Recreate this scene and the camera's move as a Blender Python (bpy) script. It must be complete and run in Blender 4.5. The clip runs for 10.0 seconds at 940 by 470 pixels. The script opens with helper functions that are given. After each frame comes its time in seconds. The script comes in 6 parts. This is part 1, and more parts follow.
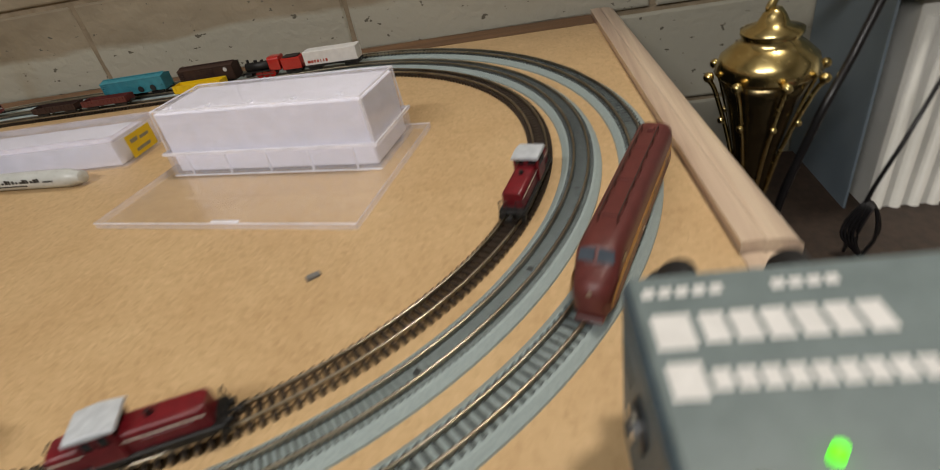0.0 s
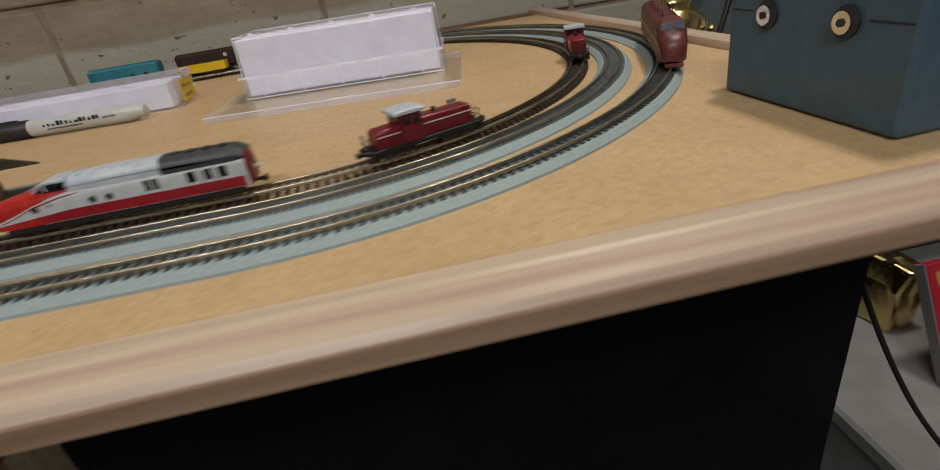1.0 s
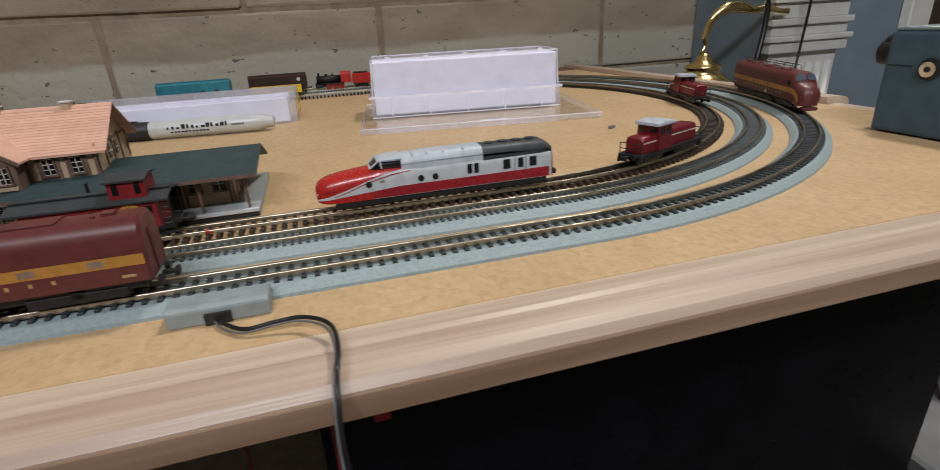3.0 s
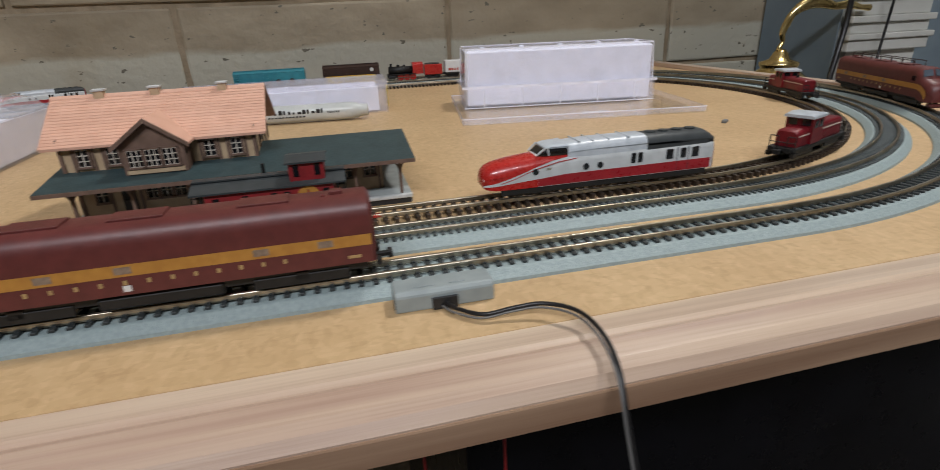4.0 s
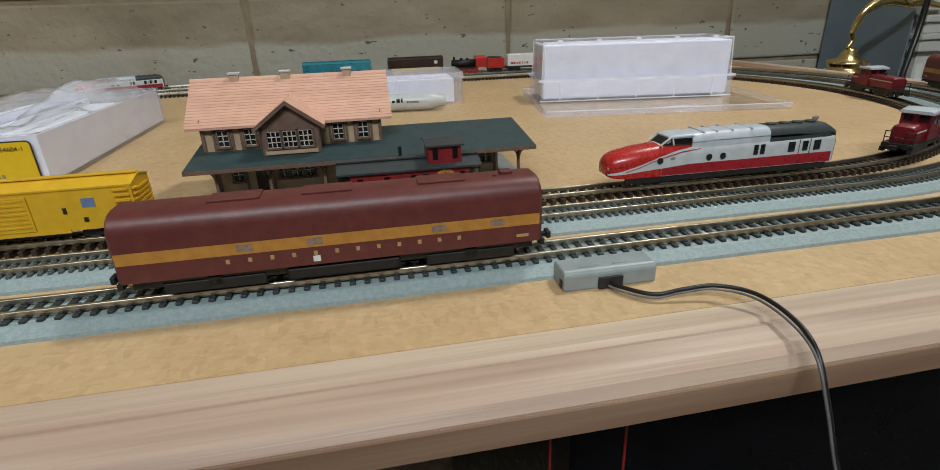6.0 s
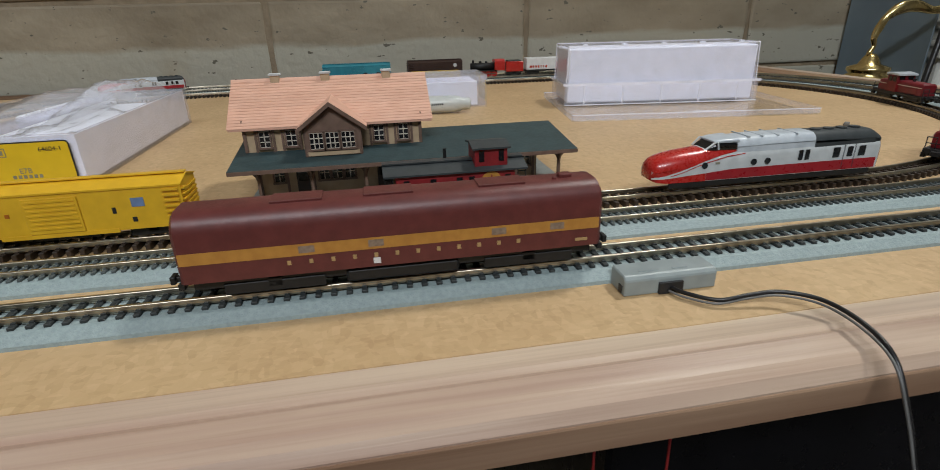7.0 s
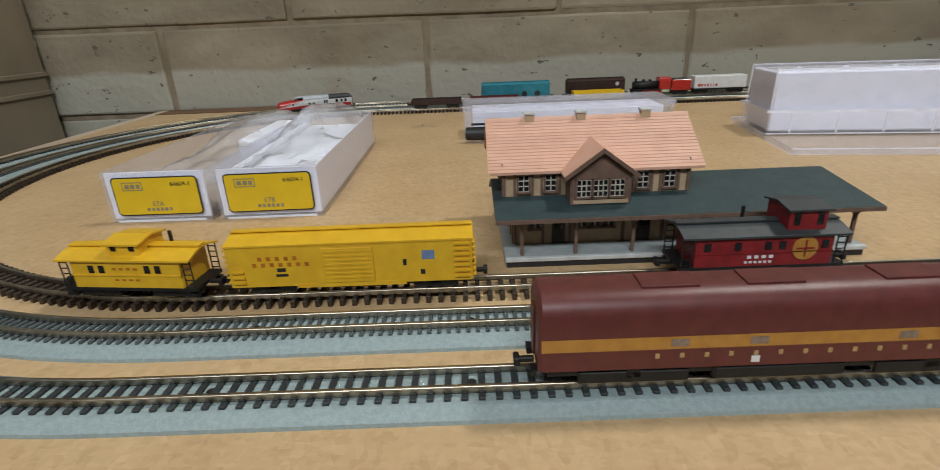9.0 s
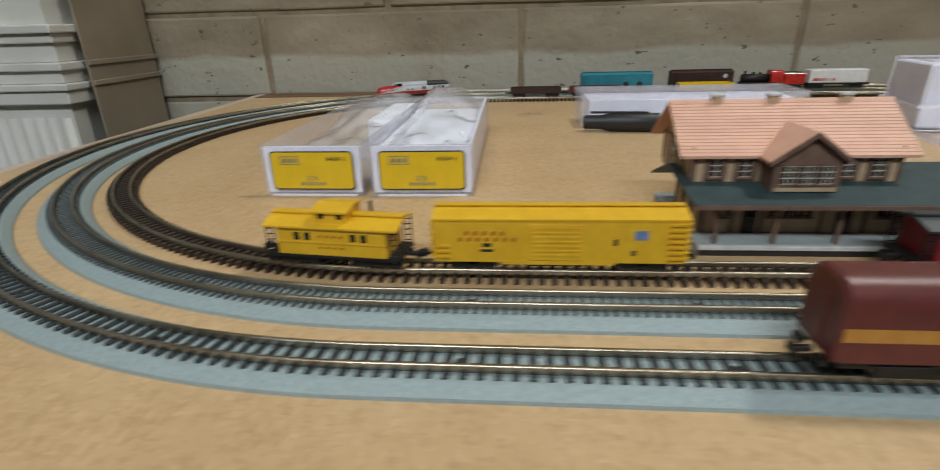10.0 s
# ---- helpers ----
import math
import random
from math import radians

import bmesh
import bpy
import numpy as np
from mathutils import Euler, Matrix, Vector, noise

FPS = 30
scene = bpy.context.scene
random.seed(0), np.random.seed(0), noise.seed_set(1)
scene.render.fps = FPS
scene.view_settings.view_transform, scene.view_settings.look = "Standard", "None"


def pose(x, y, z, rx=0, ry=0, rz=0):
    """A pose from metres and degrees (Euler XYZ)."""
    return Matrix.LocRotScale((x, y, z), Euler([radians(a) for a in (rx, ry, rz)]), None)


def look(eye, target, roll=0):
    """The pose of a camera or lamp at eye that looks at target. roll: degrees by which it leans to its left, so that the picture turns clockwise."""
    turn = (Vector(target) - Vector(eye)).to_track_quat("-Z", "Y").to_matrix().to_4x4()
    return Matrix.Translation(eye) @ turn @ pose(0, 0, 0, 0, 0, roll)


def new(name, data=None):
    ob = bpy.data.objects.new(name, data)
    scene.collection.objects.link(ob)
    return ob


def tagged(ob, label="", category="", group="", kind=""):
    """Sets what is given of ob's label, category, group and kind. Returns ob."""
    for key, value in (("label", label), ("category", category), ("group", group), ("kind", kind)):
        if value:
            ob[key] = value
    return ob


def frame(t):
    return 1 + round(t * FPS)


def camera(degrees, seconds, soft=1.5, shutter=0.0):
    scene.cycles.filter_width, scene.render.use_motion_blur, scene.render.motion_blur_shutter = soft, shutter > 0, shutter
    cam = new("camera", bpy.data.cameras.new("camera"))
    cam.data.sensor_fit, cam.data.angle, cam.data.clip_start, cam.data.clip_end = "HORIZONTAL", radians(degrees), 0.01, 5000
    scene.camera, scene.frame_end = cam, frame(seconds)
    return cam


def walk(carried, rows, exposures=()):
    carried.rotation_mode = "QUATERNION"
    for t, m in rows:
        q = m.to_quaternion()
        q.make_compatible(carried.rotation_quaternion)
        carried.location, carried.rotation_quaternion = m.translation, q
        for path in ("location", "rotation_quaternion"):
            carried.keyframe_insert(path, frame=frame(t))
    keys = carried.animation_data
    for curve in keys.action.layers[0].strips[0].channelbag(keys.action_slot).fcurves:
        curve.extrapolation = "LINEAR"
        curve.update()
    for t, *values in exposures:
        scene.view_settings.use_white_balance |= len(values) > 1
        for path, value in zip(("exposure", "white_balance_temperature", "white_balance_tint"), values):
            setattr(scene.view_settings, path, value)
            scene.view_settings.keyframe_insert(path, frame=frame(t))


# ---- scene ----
cam = camera(83.3, 10.0, soft=0.85, shutter=0.5)
PATH = [
    (0, (0.3047, 0.0006, 0.1189), (-0.0592, 1.6201, -0.9969), -11.78),
    (0.5, (0.2523, -0.0602, 0.0926), (0.1063, 1.6381, -0.9536), -11.49),
    (1, (0.1791, -0.1235, 0.0656), (0.3387, 1.6421, -0.8601), -9.31),
    (1.5, (0.1018, -0.1408, 0.0629), (0.5081, 1.6394, -0.7530), -5.28),
    (2, (0.0716, -0.1396, 0.0664), (0.5698, 1.6335, -0.7133), -3.69),
    (3.5, (0.0203, -0.1131, 0.0645), (0.4786, 1.6774, -0.6996), -2.69),
    (4, (-0.0067, -0.1062, 0.0633), (0.4125, 1.6895, -0.7112), -2.46),
    (4.5, (-0.0201, -0.1028, 0.0619), (0.3502, 1.6981, -0.7253), -2.13),
    (5, (-0.0337, -0.1024, 0.0626), (0.3060, 1.7007, -0.7333), -2.01),
    (5.5, (-0.0375, -0.1037, 0.0624), (0.2972, 1.7032, -0.7272), -1.90),
    (7, (-0.0538, -0.1002, 0.0620), (0.2658, 1.7179, -0.7077), -1.51),
    (7.5, (-0.0632, -0.0947, 0.0608), (0.2004, 1.7351, -0.7024), -1.94),
    (8, (-0.0847, -0.0881, 0.0564), (0.0921, 1.7580, -0.6921), -2.50),
    (8.5, (-0.0996, -0.0858, 0.0657), (-0.0298, 1.7699, -0.6767), -2.74),
    (9, (-0.1090, -0.0753, 0.0731), (-0.1215, 1.7826, -0.6672), -2.32),
    (9.5, (-0.1174, -0.0769, 0.0745), (-0.2112, 1.7760, -0.6724), -1.76),
    (10, (-0.1542, -0.0744, 0.0686), (-0.3275, 1.7707, -0.6836), -1.63),
]
walk(cam, [(t, look(eye, target, roll)) for t, eye, target, roll in PATH],
     exposures=[(0.0, 0.06, 7400, 18), (0.25, 0.06, 8000, 22), (0.5, 0.08, 8900, 28), (0.75, 0.02, 7800, 20), (1.0, -0.06, 7100, 17), (1.5, 0.30, 6400, 3), (2.0, 0.26, 6550, 15), (3.5, 0.20, 6600, 19), (4.5, 0.22, 6550, 14),
                (5.5, 0.22, 6500, 10), (7.0, 0.14, 6500, 13), (10.0, 0.20, 6550, 12)])

# ---- world, lights ----
world = bpy.data.worlds.new("world")
scene.world = world
world.use_nodes = True
world.node_tree.nodes["Background"].inputs[0].default_value = (0.9, 0.95, 1.0, 1)
world.node_tree.nodes["Background"].inputs[1].default_value = 0.05


def area_lamp(name, eye, target, size_x, size_y, watts, colour):
    data = bpy.data.lights.new(name, "AREA")
    data.shape, data.size, data.size_y = "RECTANGLE", size_x, size_y
    data.energy, data.color = watts, colour
    ob = new(name, data)
    ob.matrix_world = look(eye, target)
    return ob


# a bulb under the ceiling beyond the right-hand pilaster, and a tube towards the room
area_lamp("ceiling_bulb", (0.74, 0.355, 1.46), (0.0, 0.2, 0.0), 0.20, 0.20, 13.5, (0.93, 0.955, 0.90))
area_lamp("ceiling_tube", (-0.30, -1.20, 1.32), (-0.05, 0.2, 0.0), 1.2, 0.16, 19, (0.90, 0.985, 1.03))


# ---- materials ----
def ramp(nodes, stops):
    node = nodes.new("ShaderNodeValToRGB")
    el = node.color_ramp.elements
    while len(el) < len(stops):
        el.new(0.5)
    for e, (p, c) in zip(el, stops):
        e.position, e.color = p, (*c, 1)
    return node


def material(name, colour, dark=None, rough=0.5, metal=0.0, scale=200.0, detail=6.0, bump=0.0, fine=None, stretch=(1, 1, 1), mix=(0.35, 0.65), coat=0.0, spec=0.5, vary=0.0, rough_var=0.1):
    """Base colour mottled towards dark at one scale, with finer grain in the relief."""
    m = bpy.data.materials.new(name)
    m.use_nodes = True
    nt = m.node_tree
    nodes, links = nt.nodes, nt.links
    b = nodes["Principled BSDF"]
    b.inputs["Metallic"].default_value = metal
    b.inputs["Coat Weight"].default_value = coat
    b.inputs["Specular IOR Level"].default_value = spec
    co = nodes.new("ShaderNodeTexCoord")
    mp = nodes.new("ShaderNodeMapping")
    mp.inputs["Scale"].default_value = stretch
    links.new(co.outputs["Object"], mp.inputs["Vector"])
    n1 = nodes.new("ShaderNodeTexNoise")
    n1.inputs["Scale"].default_value, n1.inputs["Detail"].default_value = scale, detail
    links.new(mp.outputs[0], n1.inputs["Vector"])
    dark = dark or tuple(c * 0.75 for c in colour)
    r = ramp(nodes, [(mix[0], dark), (mix[1], colour)])
    links.new(n1.outputs["Fac"], r.inputs[0])
    out = r.outputs[0]
    if vary:
        oi = nodes.new("ShaderNodeObjectInfo")
        hsv = nodes.new("ShaderNodeHueSaturation")
        mr = nodes.new("ShaderNodeMapRange")
        mr.inputs["To Min"].default_value, mr.inputs["To Max"].default_value = 1 - vary, 1 + vary
        links.new(oi.outputs["Random"], mr.inputs["Value"])
        links.new(mr.outputs[0], hsv.inputs["Value"])
        links.new(out, hsv.inputs["Color"])
        out = hsv.outputs[0]
    links.new(out, b.inputs["Base Color"])
    n2 = nodes.new("ShaderNodeTexNoise")
    n2.inputs["Scale"].default_value, n2.inputs["Detail"].default_value = fine or scale * 4, 4
    links.new(mp.outputs[0], n2.inputs["Vector"])
    rr = nodes.new("ShaderNodeMapRange")
    rr.inputs["To Min"].default_value, rr.inputs["To Max"].default_value = max(0.02, rough - rough_var), min(1, rough + rough_var)
    links.new(n2.outputs["Fac"], rr.inputs["Value"])
    links.new(rr.outputs[0], b.inputs["Roughness"])
    if bump:
        bp = nodes.new("ShaderNodeBump")
        bp.inputs["Strength"].default_value, bp.inputs["Distance"].default_value = 1.0, bump
        links.new(n2.outputs["Fac"], bp.inputs["Height"])
        links.new(bp.outputs[0], b.inputs["Normal"])
    return m


def clear_plastic(name, tint=(0.97, 0.97, 1.0), cover=0.25, gloss=0.6):
    """Thin moulded clear plastic: see-through, with a gloss and a slight milky haze."""
    m = bpy.data.materials.new(name)
    m.use_nodes = True
    nt = m.node_tree
    nodes, links = nt.nodes, nt.links
    out = nodes["Material Output"]
    b = nodes["Principled BSDF"]
    b.inputs["Base Color"].default_value = (0.90, 0.90, 0.96, 1)
    b.inputs["Roughness"].default_value = 0.12
    tr = nodes.new("ShaderNodeBsdfTransparent")
    tr.inputs[0].default_value = (*tint, 1)
    co = nodes.new("ShaderNodeTexCoord")
    n = nodes.new("ShaderNodeTexNoise")
    n.inputs["Scale"].default_value = 90
    links.new(co.outputs["Object"], n.inputs["Vector"])
    mr = nodes.new("ShaderNodeMapRange")
    mr.inputs["To Min"].default_value, mr.inputs["To Max"].default_value = cover * 0.6, cover * 1.4
    links.new(n.outputs["Fac"], mr.inputs["Value"])
    mx = nodes.new("ShaderNodeMixShader")
    links.new(mr.outputs[0], mx.inputs[0])
    links.new(tr.outputs[0], mx.inputs[1])
    links.new(b.outputs[0], mx.inputs[2])
    gl = nodes.new("ShaderNodeBsdfGlossy")
    gl.inputs["Roughness"].default_value = 0.06
    fr = nodes.new("ShaderNodeLayerWeight")
    fr.inputs["Blend"].default_value = 0.5
    pw = nodes.new("ShaderNodeMath")
    pw.operation = "POWER"
    pw.inputs[1].default_value = 4.0
    links.new(fr.outputs["Facing"], pw.inputs[0])
    half_ = nodes.new("ShaderNodeMath")
    half_.operation = "MULTIPLY_ADD"
    half_.inputs[1].default_value, half_.inputs[2].default_value = gloss * 0.6, 0.03
    links.new(pw.outputs[0], half_.inputs[0])
    top = nodes.new("ShaderNodeMixShader")
    links.new(half_.outputs[0], top.inputs[0])
    links.new(mx.outputs[0], top.inputs[1])
    links.new(gl.outputs[0], top.inputs[2])
    mx = top
    links.new(mx.outputs[0], out.inputs[0])
    return m


def glow(name, colour, strength):
    m = bpy.data.materials.new(name)
    m.use_nodes = True
    b = m.node_tree.nodes["Principled BSDF"]
    b.inputs["Base Color"].default_value = (*colour, 1)
    b.inputs["Emission Color"].default_value = (*colour, 1)
    b.inputs["Emission Strength"].default_value = strength
    return m



PALE = [(0.32, (0.44, 0.295, 0.225)), (0.48, (0.60, 0.455, 0.345)), (0.64, (0.71, 0.57, 0.43))]


def pine(name, run, tones=PALE):
    """Varnished pine: flowing year rings along the board, pinkish latewood streaks and fine pores."""
    m = bpy.data.materials.new(name)
    m.use_nodes = True
    nt = m.node_tree
    nodes, links = nt.nodes, nt.links
    b = nodes["Principled BSDF"]
    co = nodes.new("ShaderNodeTexCoord")

    def layer(scale, stretch, detail, distort, stops):
        mp = nodes.new("ShaderNodeMapping")
        mp.inputs["Scale"].default_value = (stretch, 1, 1) if run == "X" else (1, stretch, 1)
        links.new(co.outputs["Object"], mp.inputs["Vector"])
        n = nodes.new("ShaderNodeTexNoise")
        n.inputs["Scale"].default_value, n.inputs["Detail"].default_value, n.inputs["Distortion"].default_value = scale, detail, distort
        links.new(mp.outputs[0], n.inputs["Vector"])
        r = ramp(nodes, stops)
        links.new(n.outputs["Fac"], r.inputs[0])
        return r.outputs[0], n.outputs["Fac"]

    def over(kind, fac, a, c):
        mx = nodes.new("ShaderNodeMix")
        mx.data_type, mx.blend_type = "RGBA", kind
        mx.inputs["Factor"].default_value = fac
        links.new(a, mx.inputs["A"])
        links.new(c, mx.inputs["B"])
        return mx.outputs["Result"]

    broad, _ = layer(62, 0.045, 2.5, 0.5, tones)
    lines, _ = layer(330, 0.012, 3.0, 0.3, [(0.38, (0.74, 0.68, 0.65)), (0.56, (1.0, 1.0, 1.0))])
    pores, fac = layer(1500, 0.02, 3.0, 0.0, [(0.30, (0.84, 0.80, 0.77)), (0.52, (1.0, 1.0, 1.0))])
    out = over("MULTIPLY", 0.55, over("MULTIPLY", 0.4, broad, lines), pores)
    links.new(out, b.inputs["Base Color"])
    b.inputs["Roughness"].default_value = 0.30
    b.inputs["Coat Weight"].default_value = 0.25
    bp = nodes.new("ShaderNodeBump")
    bp.inputs["Strength"].default_value, bp.inputs["Distance"].default_value = 0.5, 0.00008
    links.new(fac, bp.inputs["Height"])
    links.new(bp.outputs[0], b.inputs["Normal"])
    return m


def wall_paint(name):
    """Old paint on concrete block: a dull buff coat, a paler coat brushed over the foot of the wall, dark chips and scuffs."""
    m = bpy.data.materials.new(name)
    m.use_nodes = True
    nt = m.node_tree
    nodes, links = nt.nodes, nt.links
    b = nodes["Principled BSDF"]
    b.inputs["Roughness"].default_value = 0.7
    geo = nodes.new("ShaderNodeNewGeometry")
    sep = nodes.new("ShaderNodeSeparateXYZ")
    links.new(geo.outputs["Position"], sep.inputs[0])

    def grain(scale, detail, stretch=(1, 1, 1)):
        mp = nodes.new("ShaderNodeMapping")
        mp.inputs["Scale"].default_value = stretch
        n = nodes.new("ShaderNodeTexNoise")
        n.inputs["Scale"].default_value, n.inputs["Detail"].default_value = scale, detail
        links.new(geo.outputs["Position"], mp.inputs[0])
        links.new(mp.outputs[0], n.inputs["Vector"])
        return n.outputs["Fac"]

    def mixed(fac, a, c):
        x = nodes.new("ShaderNodeMix")
        x.data_type = "RGBA"
        for sock, v in ((x.inputs[0], fac), (x.inputs[6], a), (x.inputs[7], c)):
            if isinstance(v, tuple):
                sock.default_value = (*v, 1)
            else:
                links.new(v, sock)
        return x.outputs[2]

    broad = ramp(nodes, [(0.33, (0.232, 0.184, 0.122)), (0.64, (0.370, 0.308, 0.218))])
    links.new(grain(9, 8, (1, 1, 2.2)), broad.inputs[0])
    # ragged upper limit of the pale coat
    edge = nodes.new("ShaderNodeMath")
    edge.operation = "MULTIPLY_ADD"
    edge.inputs[1].default_value = 0.022
    links.new(grain(22, 6, (0.5, 1, 2)), edge.inputs[0])
    links.new(sep.outputs["Z"], edge.inputs[2])
    lim = nodes.new("ShaderNodeMapRange")
    lim.inputs["From Min"].default_value, lim.inputs["From Max"].default_value = 0.052, 0.046
    links.new(edge.outputs[0], lim.inputs["Value"])
    coat = mixed(lim.outputs[0], broad.outputs[0], (0.42, 0.395, 0.318))
    chips = ramp(nodes, [(0.68, (0, 0, 0)), (0.70, (1, 1, 1))])
    links.new(grain(135, 3, (0.8, 1, 1.4)), chips.inputs[0])
    chipped = mixed(chips.outputs[0], coat, (0.13, 0.115, 0.085))
    stain = ramp(nodes, [(0.58, (0, 0, 0)), (0.75, (0.5, 0.5, 0.5))])
    links.new(grain(17, 7, (1, 1, 0.5)), stain.inputs[0])
    links.new(mixed(stain.outputs[0], chipped, (0.33, 0.26, 0.16)), b.inputs["Base Color"])
    bp = nodes.new("ShaderNodeBump")
    bp.inputs["Distance"].default_value = 0.0012
    links.new(grain(130, 8), bp.inputs["Height"])
    links.new(bp.outputs[0], b.inputs["Normal"])
    return m


def chipboard(name):
    """Pressed wood chips under a thin varnish: flakes a millimetre or two long, pale and dark, over broad tonal drift."""
    m = bpy.data.materials.new(name)
    m.use_nodes = True
    nt = m.node_tree
    nodes, links = nt.nodes, nt.links
    b = nodes["Principled BSDF"]
    co = nodes.new("ShaderNodeTexCoord")

    def mixed(kind, fac, a, c):
        x = nodes.new("ShaderNodeMix")
        x.data_type, x.blend_type = "RGBA", kind
        x.inputs[0].default_value = fac
        links.new(a, x.inputs[6])
        links.new(c, x.inputs[7])
        return x.outputs[2]

    def flakes(scale, stretch, turn):
        mp = nodes.new("ShaderNodeMapping")
        mp.inputs["Scale"].default_value = stretch
        mp.inputs["Rotation"].default_value = (0, 0, turn)
        links.new(co.outputs["Object"], mp.inputs["Vector"])
        v = nodes.new("ShaderNodeTexVoronoi")
        v.inputs["Scale"].default_value = scale
        links.new(mp.outputs[0], v.inputs["Vector"])
        return v

    drift = nodes.new("ShaderNodeTexNoise")
    drift.inputs["Scale"].default_value, drift.inputs["Detail"].default_value = 26, 5
    links.new(co.outputs["Object"], drift.inputs["Vector"])
    tone = ramp(nodes, [(0.32, (0.545, 0.362, 0.188)), (0.66, (0.600, 0.412, 0.222))])
    links.new(drift.outputs["Fac"], tone.inputs[0])
    out = tone.outputs[0]
    for scale, stretch, turn, fac in ((620, (1, 0.55, 1), 0.5, 0.26), (900, (0.5, 1, 1), 0.2, 0.22)):
        v = flakes(scale, stretch, turn)
        bw = nodes.new("ShaderNodeSeparateColor")
        links.new(v.outputs["Color"], bw.inputs[0])
        r = ramp(nodes, [(0.05, (0.66, 0.60, 0.52)), (0.28, (0.93, 0.91, 0.88)), (0.80, (1.02, 1.02, 1.02)), (1.0, (1.22, 1.26, 1.34))])
        links.new(bw.outputs[0], r.inputs[0])
        out = mixed("MULTIPLY", fac, out, r.outputs[0])
    links.new(out, b.inputs["Base Color"])
    b.inputs["Roughness"].default_value = 0.5
    fine = nodes.new("ShaderNodeTexNoise")
    fine.inputs["Scale"].default_value = 1100
    links.new(co.outputs["Object"], fine.inputs["Vector"])
    bp = nodes.new("ShaderNodeBump")
    bp.inputs["Strength"].default_value, bp.inputs["Distance"].default_value = 0.6, 0.00006
    links.new(fine.outputs["Fac"], bp.inputs["Height"])
    links.new(bp.outputs[0], b.inputs["Normal"])
    return m


M = {}
M["board"] = chipboard("board")
M["pine"] = pine("pine", "X")
M["pine_side"] = pine("pine_side", "Y")
# browner pine with the shade of the rim's front face mixed in
M["pine_shaded"] = pine("pine_shaded", "X", [(0.32, (0.27, 0.155, 0.095)), (0.48, (0.44, 0.285, 0.185)), (0.64, (0.52, 0.36, 0.24))])
M["block"] = wall_paint("block")
M["mortar"] = material("mortar", (0.32, 0.25, 0.17), (0.22, 0.17, 0.11), rough=0.9, scale=60, bump=0.001)
M["white_paint"] = material("white_paint", (0.72, 0.71, 0.66), (0.60, 0.59, 0.54), rough=0.45, scale=14, bump=0.0003)
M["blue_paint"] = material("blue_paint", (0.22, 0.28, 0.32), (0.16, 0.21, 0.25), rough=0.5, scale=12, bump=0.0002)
M["room_paint"] = material("room_paint", (0.55, 0.52, 0.46), rough=0.8, scale=5)
# tone of the west return in shade, mixed as a colour
M["return_shade"] = material("return_shade", (0.30, 0.245, 0.175), (0.23, 0.185, 0.13), rough=0.75, scale=18, bump=0.0003)
M["floor"] = material("floor", (0.10, 0.09, 0.08), rough=0.6, scale=9, bump=0.0005)
M["black"] = material("black", (0.012, 0.012, 0.013), (0.006, 0.006, 0.007), rough=0.45, scale=60)
M["black_gloss"] = material("black_gloss", (0.004, 0.004, 0.006), (0.002, 0.002, 0.003), rough=0.3, scale=30, spec=0.18)
M["roadbed"] = material("roadbed", (0.33, 0.405, 0.405), (0.27, 0.335, 0.34), rough=0.5, scale=900, fine=2500, bump=0.0002)
M["sleeper_dark"] = material("sleeper_dark", (0.035, 0.042, 0.043), (0.02, 0.025, 0.026), rough=0.6, scale=500, vary=0.2)
M["sleeper_brown"] = material("sleeper_brown", (0.042, 0.026, 0.016), (0.022, 0.013, 0.008), rough=0.55, scale=500, vary=0.2)
M["sleeper_grey"] = material("sleeper_grey", (0.085, 0.10, 0.10), (0.055, 0.066, 0.067), rough=0.6, scale=500, vary=0.15)
M["rail"] = material("rail", (0.56, 0.50, 0.40), (0.38, 0.32, 0.23), rough=0.33, metal=1.0, scale=60, mix=(0.3, 0.6))


# ---- building blocks ----
def part(name, bm, mat, parent=None, label="", smooth=False):
    """Links a bmesh as one mesh object, under a thing or a part."""
    me = bpy.data.meshes.new(name)
    bm.normal_update()
    bm.to_mesh(me)
    bm.free()
    me.materials.append(mat)
    if smooth:
        for p in me.polygons:
            p.use_smooth = True
    ob = new(name, me)
    ob.parent = parent
    if label:
        ob["label"] = label
    return ob


def thing(name, m, label, category, group="", kind=""):
    ob = new(name)
    ob.empty_display_size = 0.01
    ob.matrix_world = m
    return tagged(ob, label, category, group, kind)


def box(bm, x0, x1, y0, y1, z0, z1, bevel=0.0, seg=1):
    res = bmesh.ops.create_cube(bm, size=1)
    vs = res["verts"]
    bmesh.ops.scale(bm, verts=vs, vec=(abs(x1 - x0), abs(y1 - y0), abs(z1 - z0)))
    bmesh.ops.translate(bm, verts=vs, vec=((x0 + x1) / 2, (y0 + y1) / 2, (z0 + z1) / 2))
    if bevel:
        es = list({e for v in vs for e in v.link_edges})
        bmesh.ops.bevel(bm, geom=es, offset=bevel, segments=seg, affect="EDGES", profile=0.5)
    return bm


def boxes(*rows, bevel=0.0, seg=1):
    bm = bmesh.new()
    for r in rows:
        box(bm, *r, bevel=bevel, seg=seg)
    return bm


